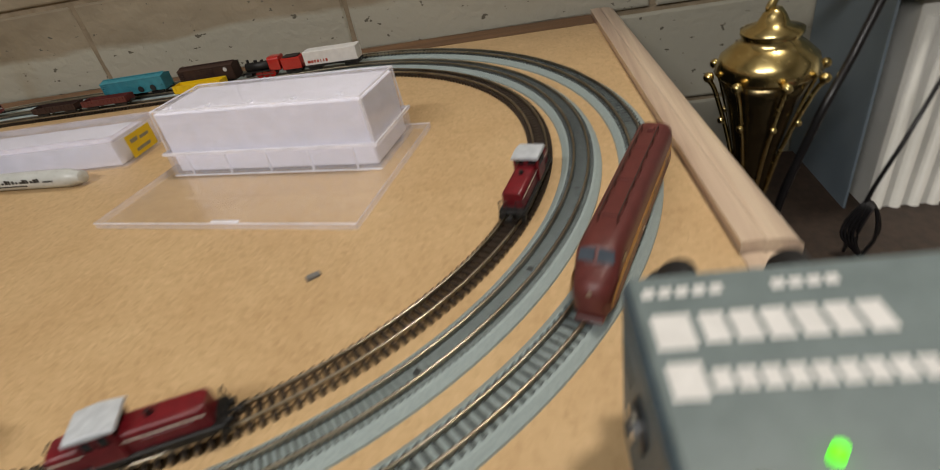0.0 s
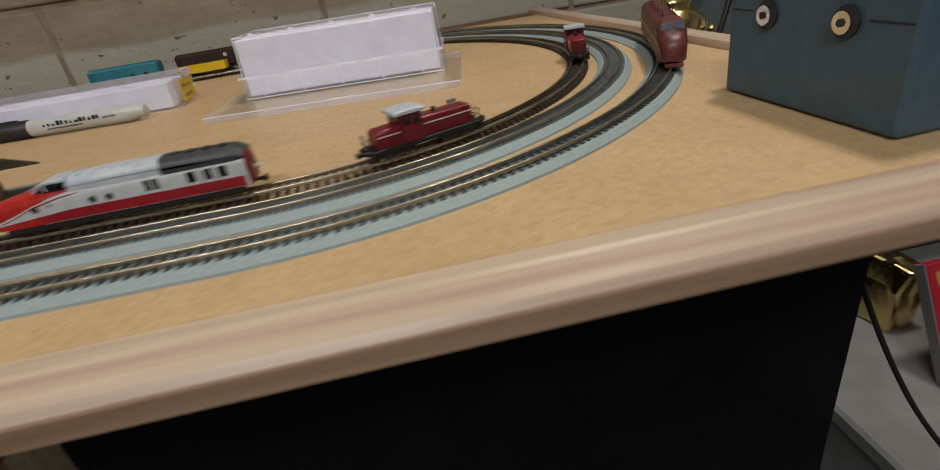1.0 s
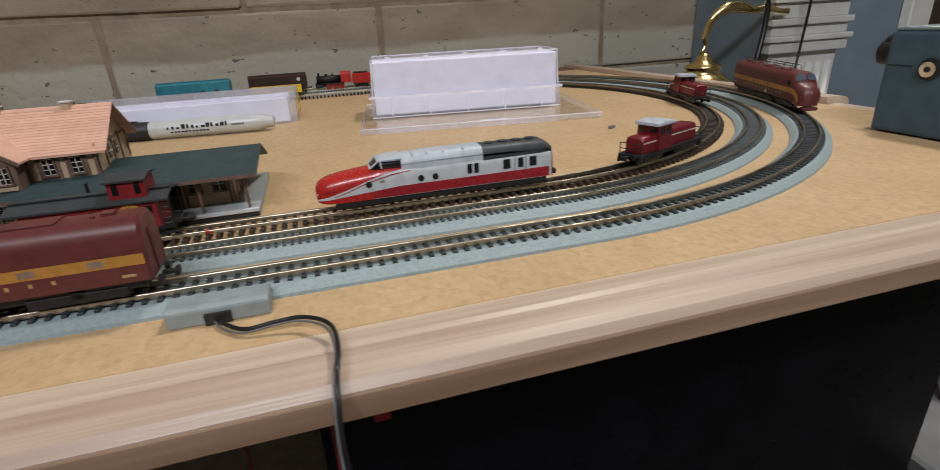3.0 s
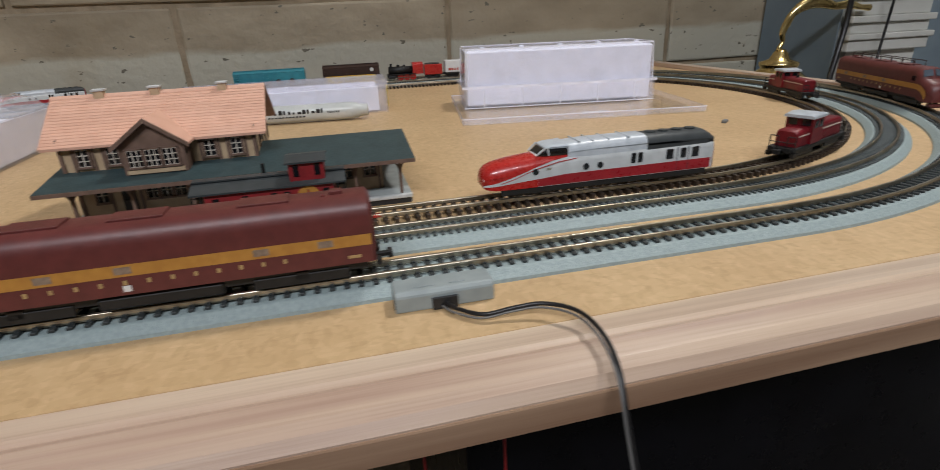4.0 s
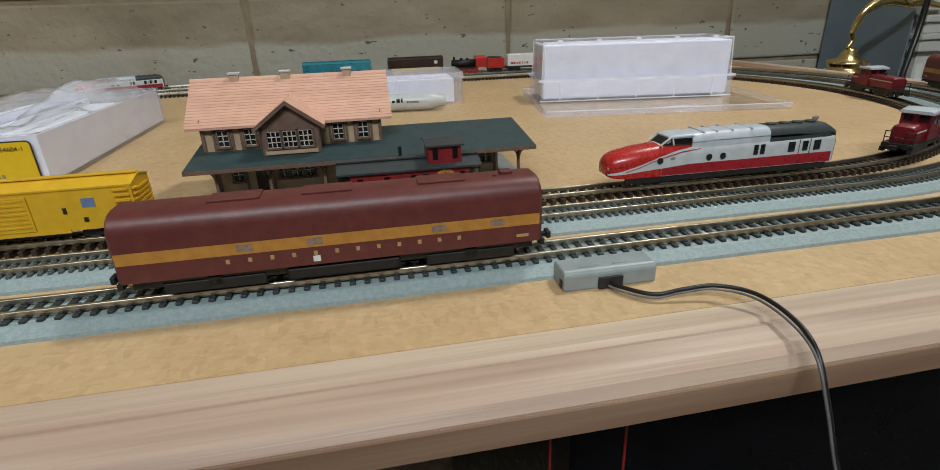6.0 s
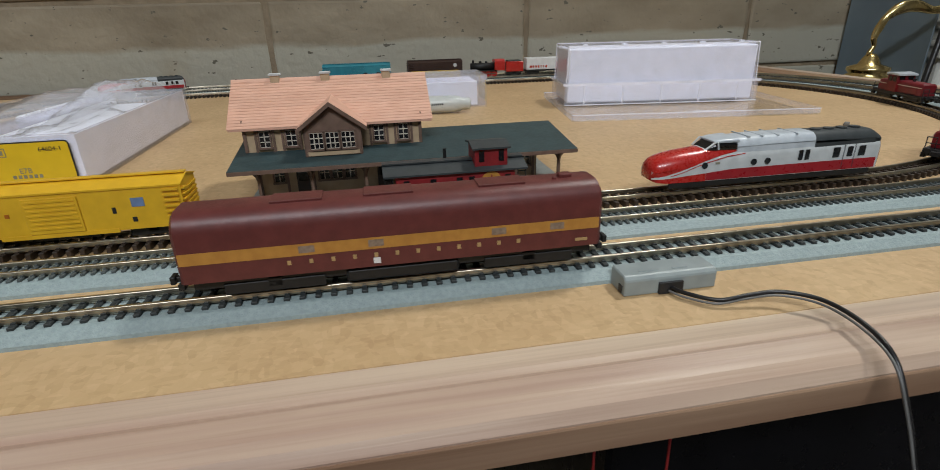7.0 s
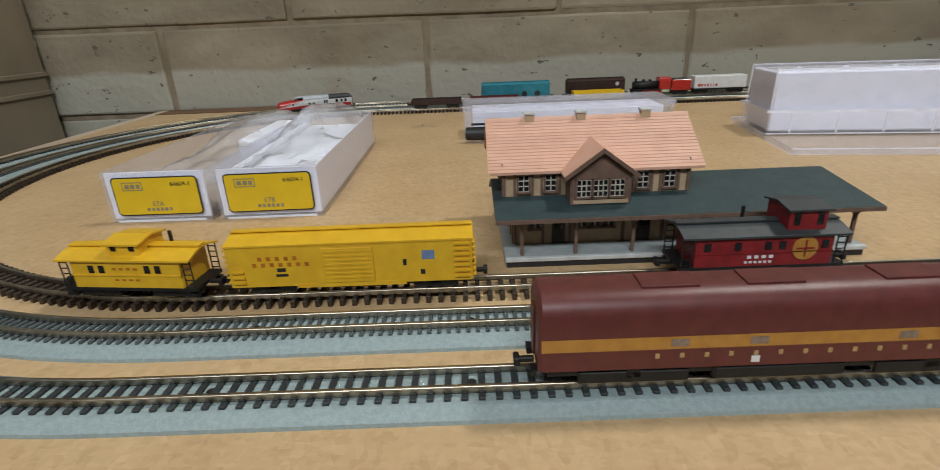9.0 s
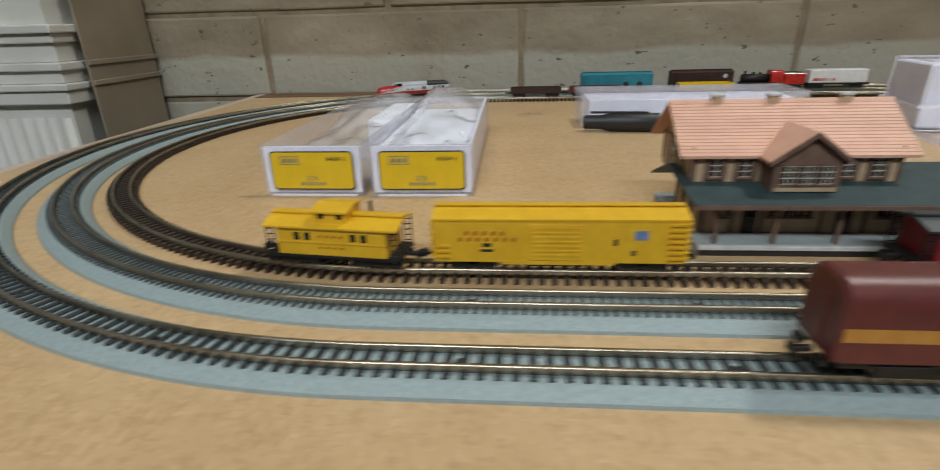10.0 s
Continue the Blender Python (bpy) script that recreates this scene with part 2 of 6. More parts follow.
def prism(profile, a0, a1, axis="x", close=True, bevel=0.0):
    """A profile of (u, v) swept straight along an axis: for x, u is y and v is z; for y, u is x and v is z."""
    bm = bmesh.new()
    put = (lambda a, u, v: (a, u, v)) if axis == "x" else (lambda a, u, v: (u, a, v)) if axis == "y" else (lambda a, u, v: (u, v, a))
    r0 = [bm.verts.new(put(a0, u, v)) for u, v in profile]
    r1 = [bm.verts.new(put(a1, u, v)) for u, v in profile]
    n = len(profile)
    for i in range(n):
        bm.faces.new((r0[i], r0[(i + 1) % n], r1[(i + 1) % n], r1[i]))
    if close:
        bm.faces.new(r0[::-1])
        bm.faces.new(r1)
    bmesh.ops.recalc_face_normals(bm, faces=bm.faces)
    if bevel:
        bmesh.ops.bevel(bm, geom=list(bm.edges), offset=bevel, segments=1, affect="EDGES")
    return bm


def sweep(bm, pts, section, closed=False, up=Vector((0, 0, 1)), ups=None):
    """A closed section of (side, height) carried along points."""
    rings = []
    n = len(pts)
    for i, p in enumerate(pts):
        a = pts[(i - 1) % n] if closed or i else pts[0]
        b = pts[(i + 1) % n] if closed or i < n - 1 else pts[-1]
        d = (Vector(b) - Vector(a)).normalized()
        side = d.cross(up)
        side = side.normalized() if side.length > 1e-6 else Vector((1, 0, 0))
        top = side.cross(d)
        rings.append([bm.verts.new(Vector(p) + side * u + top * v) for u, v in section])
    k = len(section)
    for i in range(n if closed else n - 1):
        r, s = rings[i], rings[(i + 1) % n]
        for j in range(k):
            bm.faces.new((r[j], r[(j + 1) % k], s[(j + 1) % k], s[j]))
    if not closed:
        bm.faces.new(rings[0][::-1])
        bm.faces.new(rings[-1])
    bmesh.ops.recalc_face_normals(bm, faces=bm.faces)
    return bm


def ring(r, n=8):
    return [(r * math.cos(2 * math.pi * i / n), r * math.sin(2 * math.pi * i / n)) for i in range(n)]


def tube(bm, pts, r, n=8):
    return sweep(bm, [Vector(p) for p in pts], ring(r, n), up=Vector((0.013, 0.021, 1)).normalized())


def spline(pts, steps=8):
    """Catmull-Rom through the points."""
    pts = [Vector(p) for p in pts]
    q = [pts[0] * 2 - pts[1], *pts, pts[-1] * 2 - pts[-2]]
    out = []
    for i in range(1, len(q) - 2):
        a, b, c, d = q[i - 1:i + 3]
        for k in range(steps):
            t = k / steps
            out.append(0.5 * (2 * b + (c - a) * t + (2 * a - 5 * b + 4 * c - d) * t * t + (3 * b - a - 3 * c + d) * t ** 3))
    return [*out, pts[-1]]


def cyl(bm, x, y, z, r, h, axis="z", n=16, r2=None):
    m = {"z": Matrix(), "x": Matrix.Rotation(math.pi / 2, 4, "Y"), "y": Matrix.Rotation(-math.pi / 2, 4, "X")}[axis]
    bmesh.ops.create_cone(bm, cap_ends=True, segments=n, radius1=r, radius2=r if r2 is None else r2, depth=h, matrix=Matrix.Translation((x, y, z)) @ m)
    return bm


def lathe(bm, profile, n=24, at=(0, 0, 0)):
    """Rings of (radius, height) about z."""
    rings = [[bm.verts.new((at[0] + r * math.cos(2 * math.pi * i / n), at[1] + r * math.sin(2 * math.pi * i / n), at[2] + z)) for i in range(n)] for r, z in profile]
    for a, b in zip(rings, rings[1:]):
        for i in range(n):
            bm.faces.new((a[i], a[(i + 1) % n], b[(i + 1) % n], b[i]))
    bm.faces.new(rings[0][::-1])
    bm.faces.new(rings[-1])
    return bm


# ---- tracks: straight front and back, half circles at both ends ----
XR, XL = 0.1185, -0.1855
TRACKS = {"outer": (0.0165, 0.2210), "middle": (0.0418, 0.1955), "inner": (0.0630, 0.1760)}


def along(track, s):
    """Place and heading at s metres along a track, from the front straight's left end, counterclockwise."""
    y, r = TRACKS[track]
    run, arc = XR - XL, math.pi * r
    s %= 2 * (run + arc)
    if s < run:
        return XL + s, y, 0.0
    s -= run
    if s < arc:
        a = s / r
        return XR + r * math.sin(a), y + r - r * math.cos(a), a
    s -= arc
    if s < run:
        return XR - s, y + 2 * r, math.pi
    a = (s - run) / r
    return XL - r * math.sin(a), y + r + r * math.cos(a), math.pi + a


def length(track):
    return 2 * (XR - XL + math.pi * TRACKS[track][1])


def on_track(track, s, z):
    x, y, a = along(track, s)
    return Matrix.Translation((x, y, z)) @ Matrix.Rotation(a, 4, "Z")


# ---- more materials ----
M["brown_strip"] = material("brown_strip", (0.20, 0.10, 0.045), (0.13, 0.065, 0.03), rough=0.6, scale=30, stretch=(0.3, 4, 4), bump=0.0003)
M["dark_wood"] = material("dark_wood", (0.05, 0.03, 0.02), (0.03, 0.018, 0.012), rough=0.6, scale=40, stretch=(4, 4, 0.4))
M["maroon"] = material("maroon", (0.135, 0.030, 0.026), (0.105, 0.023, 0.020), rough=0.42, scale=300, fine=1500, bump=0.00003)
M["gold_stripe"] = material("gold_stripe", (0.50, 0.24, 0.045), (0.42, 0.19, 0.035), rough=0.45, scale=400)
M["gold_letter"] = material("gold_letter", (0.50, 0.33, 0.14), rough=0.5, scale=800)
M["underframe"] = material("underframe", (0.011, 0.0105, 0.0105), (0.006, 0.006, 0.006), rough=0.55, scale=400)
M["wheel"] = material("wheel", (0.22, 0.20, 0.17), (0.10, 0.09, 0.08), rough=0.35, metal=0.8, scale=500)
M["red"] = material("red", (0.19, 0.008, 0.014), (0.13, 0.006, 0.011), rough=0.36, scale=250)
M["bright_red"] = material("bright_red", (0.50, 0.022, 0.016), (0.42, 0.018, 0.014), rough=0.28, scale=250, coat=0.3)
M["tail_red"] = material("tail_red", (0.26, 0.012, 0.022), (0.20, 0.010, 0.018), rough=0.35, scale=250)
M["skirt_red"] = material("skirt_red", (0.36, 0.014, 0.022), (0.30, 0.012, 0.019), rough=0.3, scale=250)
M["grille_grey"] = material("grille_grey", (0.30, 0.22, 0.16), (0.20, 0.14, 0.10), rough=0.5, scale=900)
M["caboose_red"] = material("caboose_red", (0.27, 0.018, 0.022), (0.20, 0.013, 0.016), rough=0.45, scale=300)
M["yellow"] = material("yellow", (0.78, 0.455, 0.022), (0.70, 0.395, 0.018), rough=0.4, scale=250)
M["label_yellow"] = material("label_yellow", (0.80, 0.55, 0.02), (0.74, 0.50, 0.018), rough=0.35, scale=120)
M["silver_roof"] = material("silver_roof", (0.56, 0.60, 0.64), (0.46, 0.50, 0.54), rough=0.32, scale=300)
M["pale_grey"] = material("pale_grey", (0.60, 0.62, 0.62), (0.52, 0.54, 0.54), rough=0.38, scale=300)
M["dark_grey"] = material("dark_grey", (0.045, 0.052, 0.055), (0.032, 0.038, 0.04), rough=0.5, scale=300)
M["glass_dark"] = material("glass_dark", (0.012, 0.013, 0.015), (0.008, 0.008, 0.010), rough=0.12, scale=100)
M["windscreen"] = material("windscreen", (0.10, 0.12, 0.15), (0.06, 0.08, 0.10), rough=0.08, scale=100)
M["white"] = material("white", (0.78, 0.78, 0.77), (0.70, 0.70, 0.69), rough=0.4, scale=200)
M["paper_white"] = material("paper_white", (0.86, 0.865, 0.92), (0.81, 0.815, 0.87), rough=0.6, scale=60, bump=0.0002)
M["turquoise"] = material("turquoise", (0.03, 0.26, 0.33), (0.025, 0.21, 0.27), rough=0.4, scale=250)
M["boxcar_brown"] = material("boxcar_brown", (0.045, 0.02, 0.015), (0.03, 0.013, 0.010), rough=0.5, scale=300)
M["roof_tile"] = material("roof_tile", (0.72, 0.42, 0.305), (0.67, 0.375, 0.265), rough=0.6, scale=160, fine=900, bump=0.00006, vary=0.05)
M["roof_green"] = material("roof_green", (0.034, 0.062, 0.066), (0.024, 0.046, 0.05), rough=0.55, scale=180, fine=900, bump=0.00008)
M["stucco"] = material("stucco", (0.52, 0.38, 0.24), (0.44, 0.315, 0.195), rough=0.7, scale=300, bump=0.00005)
M["timber"] = material("timber", (0.19, 0.115, 0.085), (0.14, 0.085, 0.06), rough=0.6, scale=300)
M["platform"] = material("platform", (0.40, 0.43, 0.42), (0.33, 0.355, 0.35), rough=0.7, scale=250)
M["kerb"] = material("kerb", (0.62, 0.63, 0.62), (0.50, 0.51, 0.50), rough=0.6, scale=300)
M["sash"] = material("sash", (0.64, 0.57, 0.49), (0.56, 0.49, 0.41), rough=0.5, scale=300)
M["feeder_grey"] = material("feeder_grey", (0.30, 0.34, 0.34), (0.25, 0.29, 0.29), rough=0.45, scale=200)
M["wire_black"] = material("wire_black", (0.012, 0.011, 0.012), rough=0.35, scale=200)
M["wire_white"] = material("wire_white", (0.16, 0.155, 0.15), rough=0.35, scale=200)
M["wire_red"] = material("wire_red", (0.30, 0.02, 0.02), rough=0.35, scale=200)
M["case_blue"] = material("case_blue", (0.060, 0.112, 0.150), (0.046, 0.090, 0.124), rough=0.45, scale=120, fine=1200, bump=0.00006)
M["case_lid"] = material("case_lid", (0.17, 0.22, 0.225), (0.14, 0.185, 0.19), rough=0.4, scale=120, fine=1200, bump=0.00005)
M["chrome"] = material("chrome", (0.80, 0.80, 0.80), (0.6, 0.6, 0.6), rough=0.12, metal=1.0, scale=200)
M["gold"] = material("gold", (0.88, 0.70, 0.34), (0.74, 0.55, 0.22), rough=0.24, metal=1.0, scale=60)
M["dark_gold"] = material("dark_gold", (0.16, 0.12, 0.06), (0.09, 0.065, 0.035), rough=0.2, metal=0.9, scale=60)
M["pen_grey"] = material("pen_grey", (0.58, 0.60, 0.58), (0.52, 0.54, 0.52), rough=0.3, scale=100)
M["plastic"] = clear_plastic("clear_plastic", cover=0.16)
M["lid_plastic"] = clear_plastic("lid_plastic", tint=(0.99, 0.985, 0.97), cover=0.035, gloss=1.0)
# milkier copy of the clear plastic, whitened so that edges look lit
M["plastic_edge"] = clear_plastic("plastic_edge", cover=0.62, gloss=1.0)
M["bag"] = clear_plastic("bag_plastic", tint=(0.97, 0.98, 1.0), cover=0.28, gloss=1.2)
M["led_green"] = glow("led_green", (0.06, 0.9, 0.02), 1.6)
M["print_grey"] = material("print_grey", (0.30, 0.28, 0.20), rough=0.5, scale=300)
M["tan_card"] = material("tan_card", (0.50, 0.40, 0.28), (0.42, 0.33, 0.22), rough=0.6, scale=50)
M["print_orange"] = material("print_orange", (0.55, 0.16, 0.01), rough=0.5, scale=300)
M["print_black"] = material("print_black", (0.02, 0.02, 0.022), rough=0.5, scale=300)
M["print_red"] = material("print_red", (0.50, 0.05, 0.02), rough=0.5, scale=300)
M["print_blue"] = material("print_blue", (0.16, 0.24, 0.42), rough=0.5, scale=300)
M["card_red"] = material("card_red", (0.42, 0.012, 0.028), (0.34, 0.010, 0.022), rough=0.4, scale=40)
M["grey_card"] = material("grey_card", (0.20, 0.20, 0.195), (0.15, 0.15, 0.145), rough=0.7, scale=30)


# ---- structure: floor, walls, ceiling, pilasters ----
def structure(name, bm, mat, label, category="wall"):
    return tagged(part(name, bm, mat), label, category, kind="structure")


WALL_Y = 0.50
structure("floor", boxes((-2.2, 2.2, -2.2, 0.9, -0.80, -0.74)), M["floor"], "dark worn basement floor under the table", "floor")
structure("ceiling", boxes((-2.2, 2.2, -2.2, 0.9, 1.50, 1.56)), M["room_paint"], "plain pale basement ceiling", "ceiling")
structure("wall_south", boxes((-2.2, 2.2, -2.26, -2.2, -0.74, 1.5)), M["room_paint"], "plain pale basement wall")
structure("wall_west", boxes((-2.26, -2.2, -2.2, 0.9, -0.74, 1.5)), M["room_paint"], "plain pale basement wall")
structure("wall_east", boxes((2.2, 2.26, -2.2, 0.9, -0.74, 1.5)), M["room_paint"], "plain pale basement wall")
structure("wall_north_west", boxes((-2.2, -0.66, 0.50, 0.62, -0.74, 1.5)), M["blue_paint"], "blue-grey painted wall beside the alcove")
structure("wall_north_east", boxes((0.64, 2.2, 0.62, 0.72, -0.74, 1.5)), M["blue_paint"], "blue-grey painted wall beside the alcove")


structure("trim_door", boxes((1.030, 1.078, 0.600, 0.619, -0.739, 1.499), bevel=0.002), M["white_paint"], "pale painted door trim on the far wall", "trim")
structure("door_1", boxes((1.080, 1.900, 0.606, 0.619, -0.739, 1.40), bevel=0.002), M["dark_wood"], "closed brown wooden door beyond the table", "door")


def pilaster(name, x0, x1):
    """A painted pilaster with a moulded head and a fluted shaft, standing before the block wall."""
    p = tagged(thing(name, Matrix(), "", ""), "white painted pilaster with stepped mouldings and a fluted shaft", "pilaster", "pilasters beside the alcove", "structure")
    y0, y1 = 0.378, 0.62
    part("head", boxes((x0 + 0.004, x1 - 0.004, y0 + 0.004, y1, 0.075, 1.5)), M["white_paint"], p)
    for z0, z1, out in ((0.068, 0.075, 0.006), (0.060, 0.068, 0.002), (0.044, 0.060, -0.002), (0.037, 0.044, 0.003), (0.026, 0.037, -0.001), (0.020, 0.026, 0.004), (0.008, 0.020, 0.001)):
        part("moulding", boxes((x0 - out, x1 + out, y0 - out, y1, z0, z1), bevel=0.0012, seg=2), M["white_paint"], p)
    part("shaft", boxes((x0 + 0.006, x1 - 0.006, y0 + 0.006, y1 - 0.001, -0.74, 0.008)), M["white_paint"], p)
    n = 7
    for i in range(n):
        xx = x0 + 0.014 + (x1 - x0 - 0.028) * i / (n - 1)
        bm = bmesh.new()
        cyl(bm, xx, y0 + 0.007, -0.37, 0.0045, 0.73, n=10)
        part("flute_rib", bm, M["white_paint"], p, smooth=True)
    return p


west = pilaster("pilaster_west", -0.66, -0.553)
# tan panel and mouldings put the shade of this side into colour
part("shade_panel", boxes((-0.5460, -0.5440, 0.400, 0.496, -0.739, 1.499), bevel=0.0004), M["return_shade"], west, "dull tan panel, shade of the white pilaster's side")
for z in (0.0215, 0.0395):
    part("return_moulding", boxes((-0.5440, -0.5415, 0.400, 0.496, z, z + 0.005), bevel=0.0008), M["return_shade"], west)
east = pilaster("pilaster_east", 0.530, 0.637)
# panel over the white side, its blue-grey standing for shade there
part("shade_panel", boxes((0.5215, 0.5235, 0.386, 0.496, -0.739, 1.499), bevel=0.0004), M["blue_paint"], east, "blue-grey panel, shade of the white pilaster's side")


# ---- the block wall ----
wall = tagged(thing("wall_north", Matrix(), "", ""), "old painted concrete block wall, chipped and stained", "wall", kind="structure")
part("backing", boxes((-0.556, 0.532, WALL_Y + 0.0035, 0.62, -0.74, 1.5)), M["mortar"], wall)


def block_mesh(seed, w, h):
    """One rough-faced block, its front at y 0, slightly uneven, with worn edges."""
    rng = random.Random(seed)
    bm = boxes((0, w, 0, 0.012, 0, h), bevel=0.0022, seg=2)
    bmesh.ops.subdivide_edges(bm, edges=[e for e in bm.edges if e.calc_length() > 0.03], cuts=2, use_grid_fill=True)
    for v in bm.verts:
        v.co.y += (noise.noise(Vector((v.co.x * 25 + seed * 7, v.co.z * 25, seed))) * 0.0012)
        if v.co.y < 0.004:
            v.co.x += rng.uniform(-0.0007, 0.0007)
            v.co.z += rng.uniform(-0.0005, 0.0005)
    me = bpy.data.meshes.new("block")
    bm.to_mesh(me)
    bm.free()
    return me


BW, BH, JOINT = 0.271, 0.086, 0.005
block_kinds = [block_mesh(k, BW - JOINT, BH - JOINT) for k in range(5)]
for me in block_kinds:
    me.materials.append(M["block"])
cut_kinds = {}
for row in range(-3, 8):
    z = -0.0045 + row * BH
    start = -0.150 - 2 * BW + (0 if row % 2 == 0 else BW * 0.5)
    for col in range(-1, 5):
        x = start + col * BW + JOINT / 2
        lo, hi = max(x, -0.553), min(x + BW - JOINT, 0.529)
        if hi - lo < 0.02:
            continue
        if hi - lo > BW - JOINT - 1e-4:
            me = block_kinds[(row * 3 + col * 2) % 5]
        else:
            key = round(hi - lo, 3)
            if key not in cut_kinds:
                cut_kinds[key] = block_mesh(20 + len(cut_kinds), hi - lo, BH - JOINT)
                cut_kinds[key].materials.append(M["block"])
            me = cut_kinds[key]
        ob = new("block", me)
        ob.parent = wall
        ob.location = (lo, WALL_Y + 0.0008 * ((row * 5 + col * 3) % 4), z + JOINT / 2)

# ---- table ----
table = thing("table", Matrix(), "chipboard table top with a rounded pine rim, for a model railway", "table")


def right_edge(y):
    return 0.390 - 0.062 * y


LEFT = -0.445
FRONT = -0.0140


def front(x):
    """The front joint of board and rim, which swings back a little to the right."""
    return FRONT + 0.011 * max(0.0, x)


xs = [LEFT + 0.02, -0.2, 0.0, 0.07, 0.14, 0.22, 0.30]
quad = [(x, front(x)) for x in xs] + [(right_edge(0.0) - 0.02, front(0.37)), (right_edge(0.466) - 0.02, 0.466), (LEFT + 0.02, 0.466)]
bm = bmesh.new()
lo = [bm.verts.new((x, y, -0.0105)) for x, y in quad]
hi = [bm.verts.new((x, y, 0.0)) for x, y in quad]
bm.faces.new(hi)
bm.faces.new(lo[::-1])
for i in range(len(quad)):
    j = (i + 1) % len(quad)
    bm.faces.new((lo[i], lo[j], hi[j], hi[i]))
part("board", bm, M["board"], table, "orange-brown chipboard with a fine speckle")
RIM = [(0, -0.0002), (0.0065, 0.0003), (0.0078, -0.0004), (0.0092, 0.0000), (0.0145, -0.0009), (0.0168, -0.0021), (0.0184, -0.0042), (0.0184, -0.0107), (0, -0.0107)]
rim_line = [Vector((x, front(x), 0)) for x in (LEFT, -0.2, 0.0, 0.07, 0.14, 0.22, 0.30, right_edge(0.0))]
part("front_rim", sweep(bmesh.new(), rim_line, RIM), M["pine"], table, "pale knotty pine rim with a moulded, rounded edge")
# added strip: its darker brown carries the front face's shade
part("edge_shade", sweep(bmesh.new(), rim_line, [(0.0181, -0.0046), (0.0186, -0.0046), (0.0188, -0.0050), (0.0188, -0.0107), (0.0181, -0.0107)]), M["pine_shaded"], table, "browner strip on the rim's front, shade included in its colour")
bm = bmesh.new()
sweep(bm, [Vector((right_edge(0.15) - 0.02, 0.15, 0)), Vector((right_edge(0.496) - 0.02, 0.496, 0))], [(u * 1.1, v + 0.0045 * (1 if v > -0.01 else 0)) for u, v in RIM])
part("right_rim", bm, M["pine_side"], table)
bm = bmesh.new()
sweep(bm, [Vector((LEFT + 0.02, 0.496, 0)), Vector((LEFT + 0.02, FRONT, 0))], RIM)
part("left_rim", bm, M["pine_side"], table)
bm = bmesh.new()
sweep(bm, [Vector((right_edge(0.0) - 0.02, 0.0003, 0)), Vector((right_edge(0.149) - 0.02, 0.149, 0))], RIM)
part("right_rim", bm, M["pine_side"], table)
part("back_strip", boxes((LEFT + 0.0205, right_edge(0.48) - 0.0205, 0.4665, 0.496, -0.0105, 0.0004)), M["brown_strip"], table, "brown bare strip along the wall")

# what the table stands on
stand = thing("cabinet", Matrix(), "black glossy cabinet carrying the railway table", "cabinet")
part("body", boxes((0.024, 0.366, 0.045, 0.44, -0.739, -0.0112), bevel=0.002), M["black_gloss"], stand)
part("plinth", boxes((0.022, 0.368, 0.052, 0.43, -0.7395, -0.66), bevel=0.002), M["black"], stand)
for sx in (LEFT + 0.02, -0.22):
    leg = thing("trestle_leg", Matrix.Translation((sx, 0.1, -0.74)), "dark wooden leg under the table", "table leg", "legs under the table")
    part("post", boxes((-0.012, 0.012, -0.012, 0.012, 0, 0.7290), bevel=0.001), M["dark_wood"], leg)
    part("foot", boxes((-0.018, 0.018, -0.018, 0.018, 0.0, 0.02), bevel=0.001), M["dark_wood"], leg)


# ---- tracks ----
def sleeper_mesh(name, mat, half, wide, z0, z1):
    bm = boxes((-wide / 2, wide / 2, -half, half, z0, z1), bevel=0.00015)
    for s in (-1, 1):
        box(bm, -wide * 0.36, wide * 0.36, s * 0.0033 - 0.0009, s * 0.0033 + 0.0009, z1, z1 + 0.0003)
    me = bpy.data.meshes.new(name)
    bm.to_mesh(me)
    bm.free()
    me.materials.append(mat)
    return me


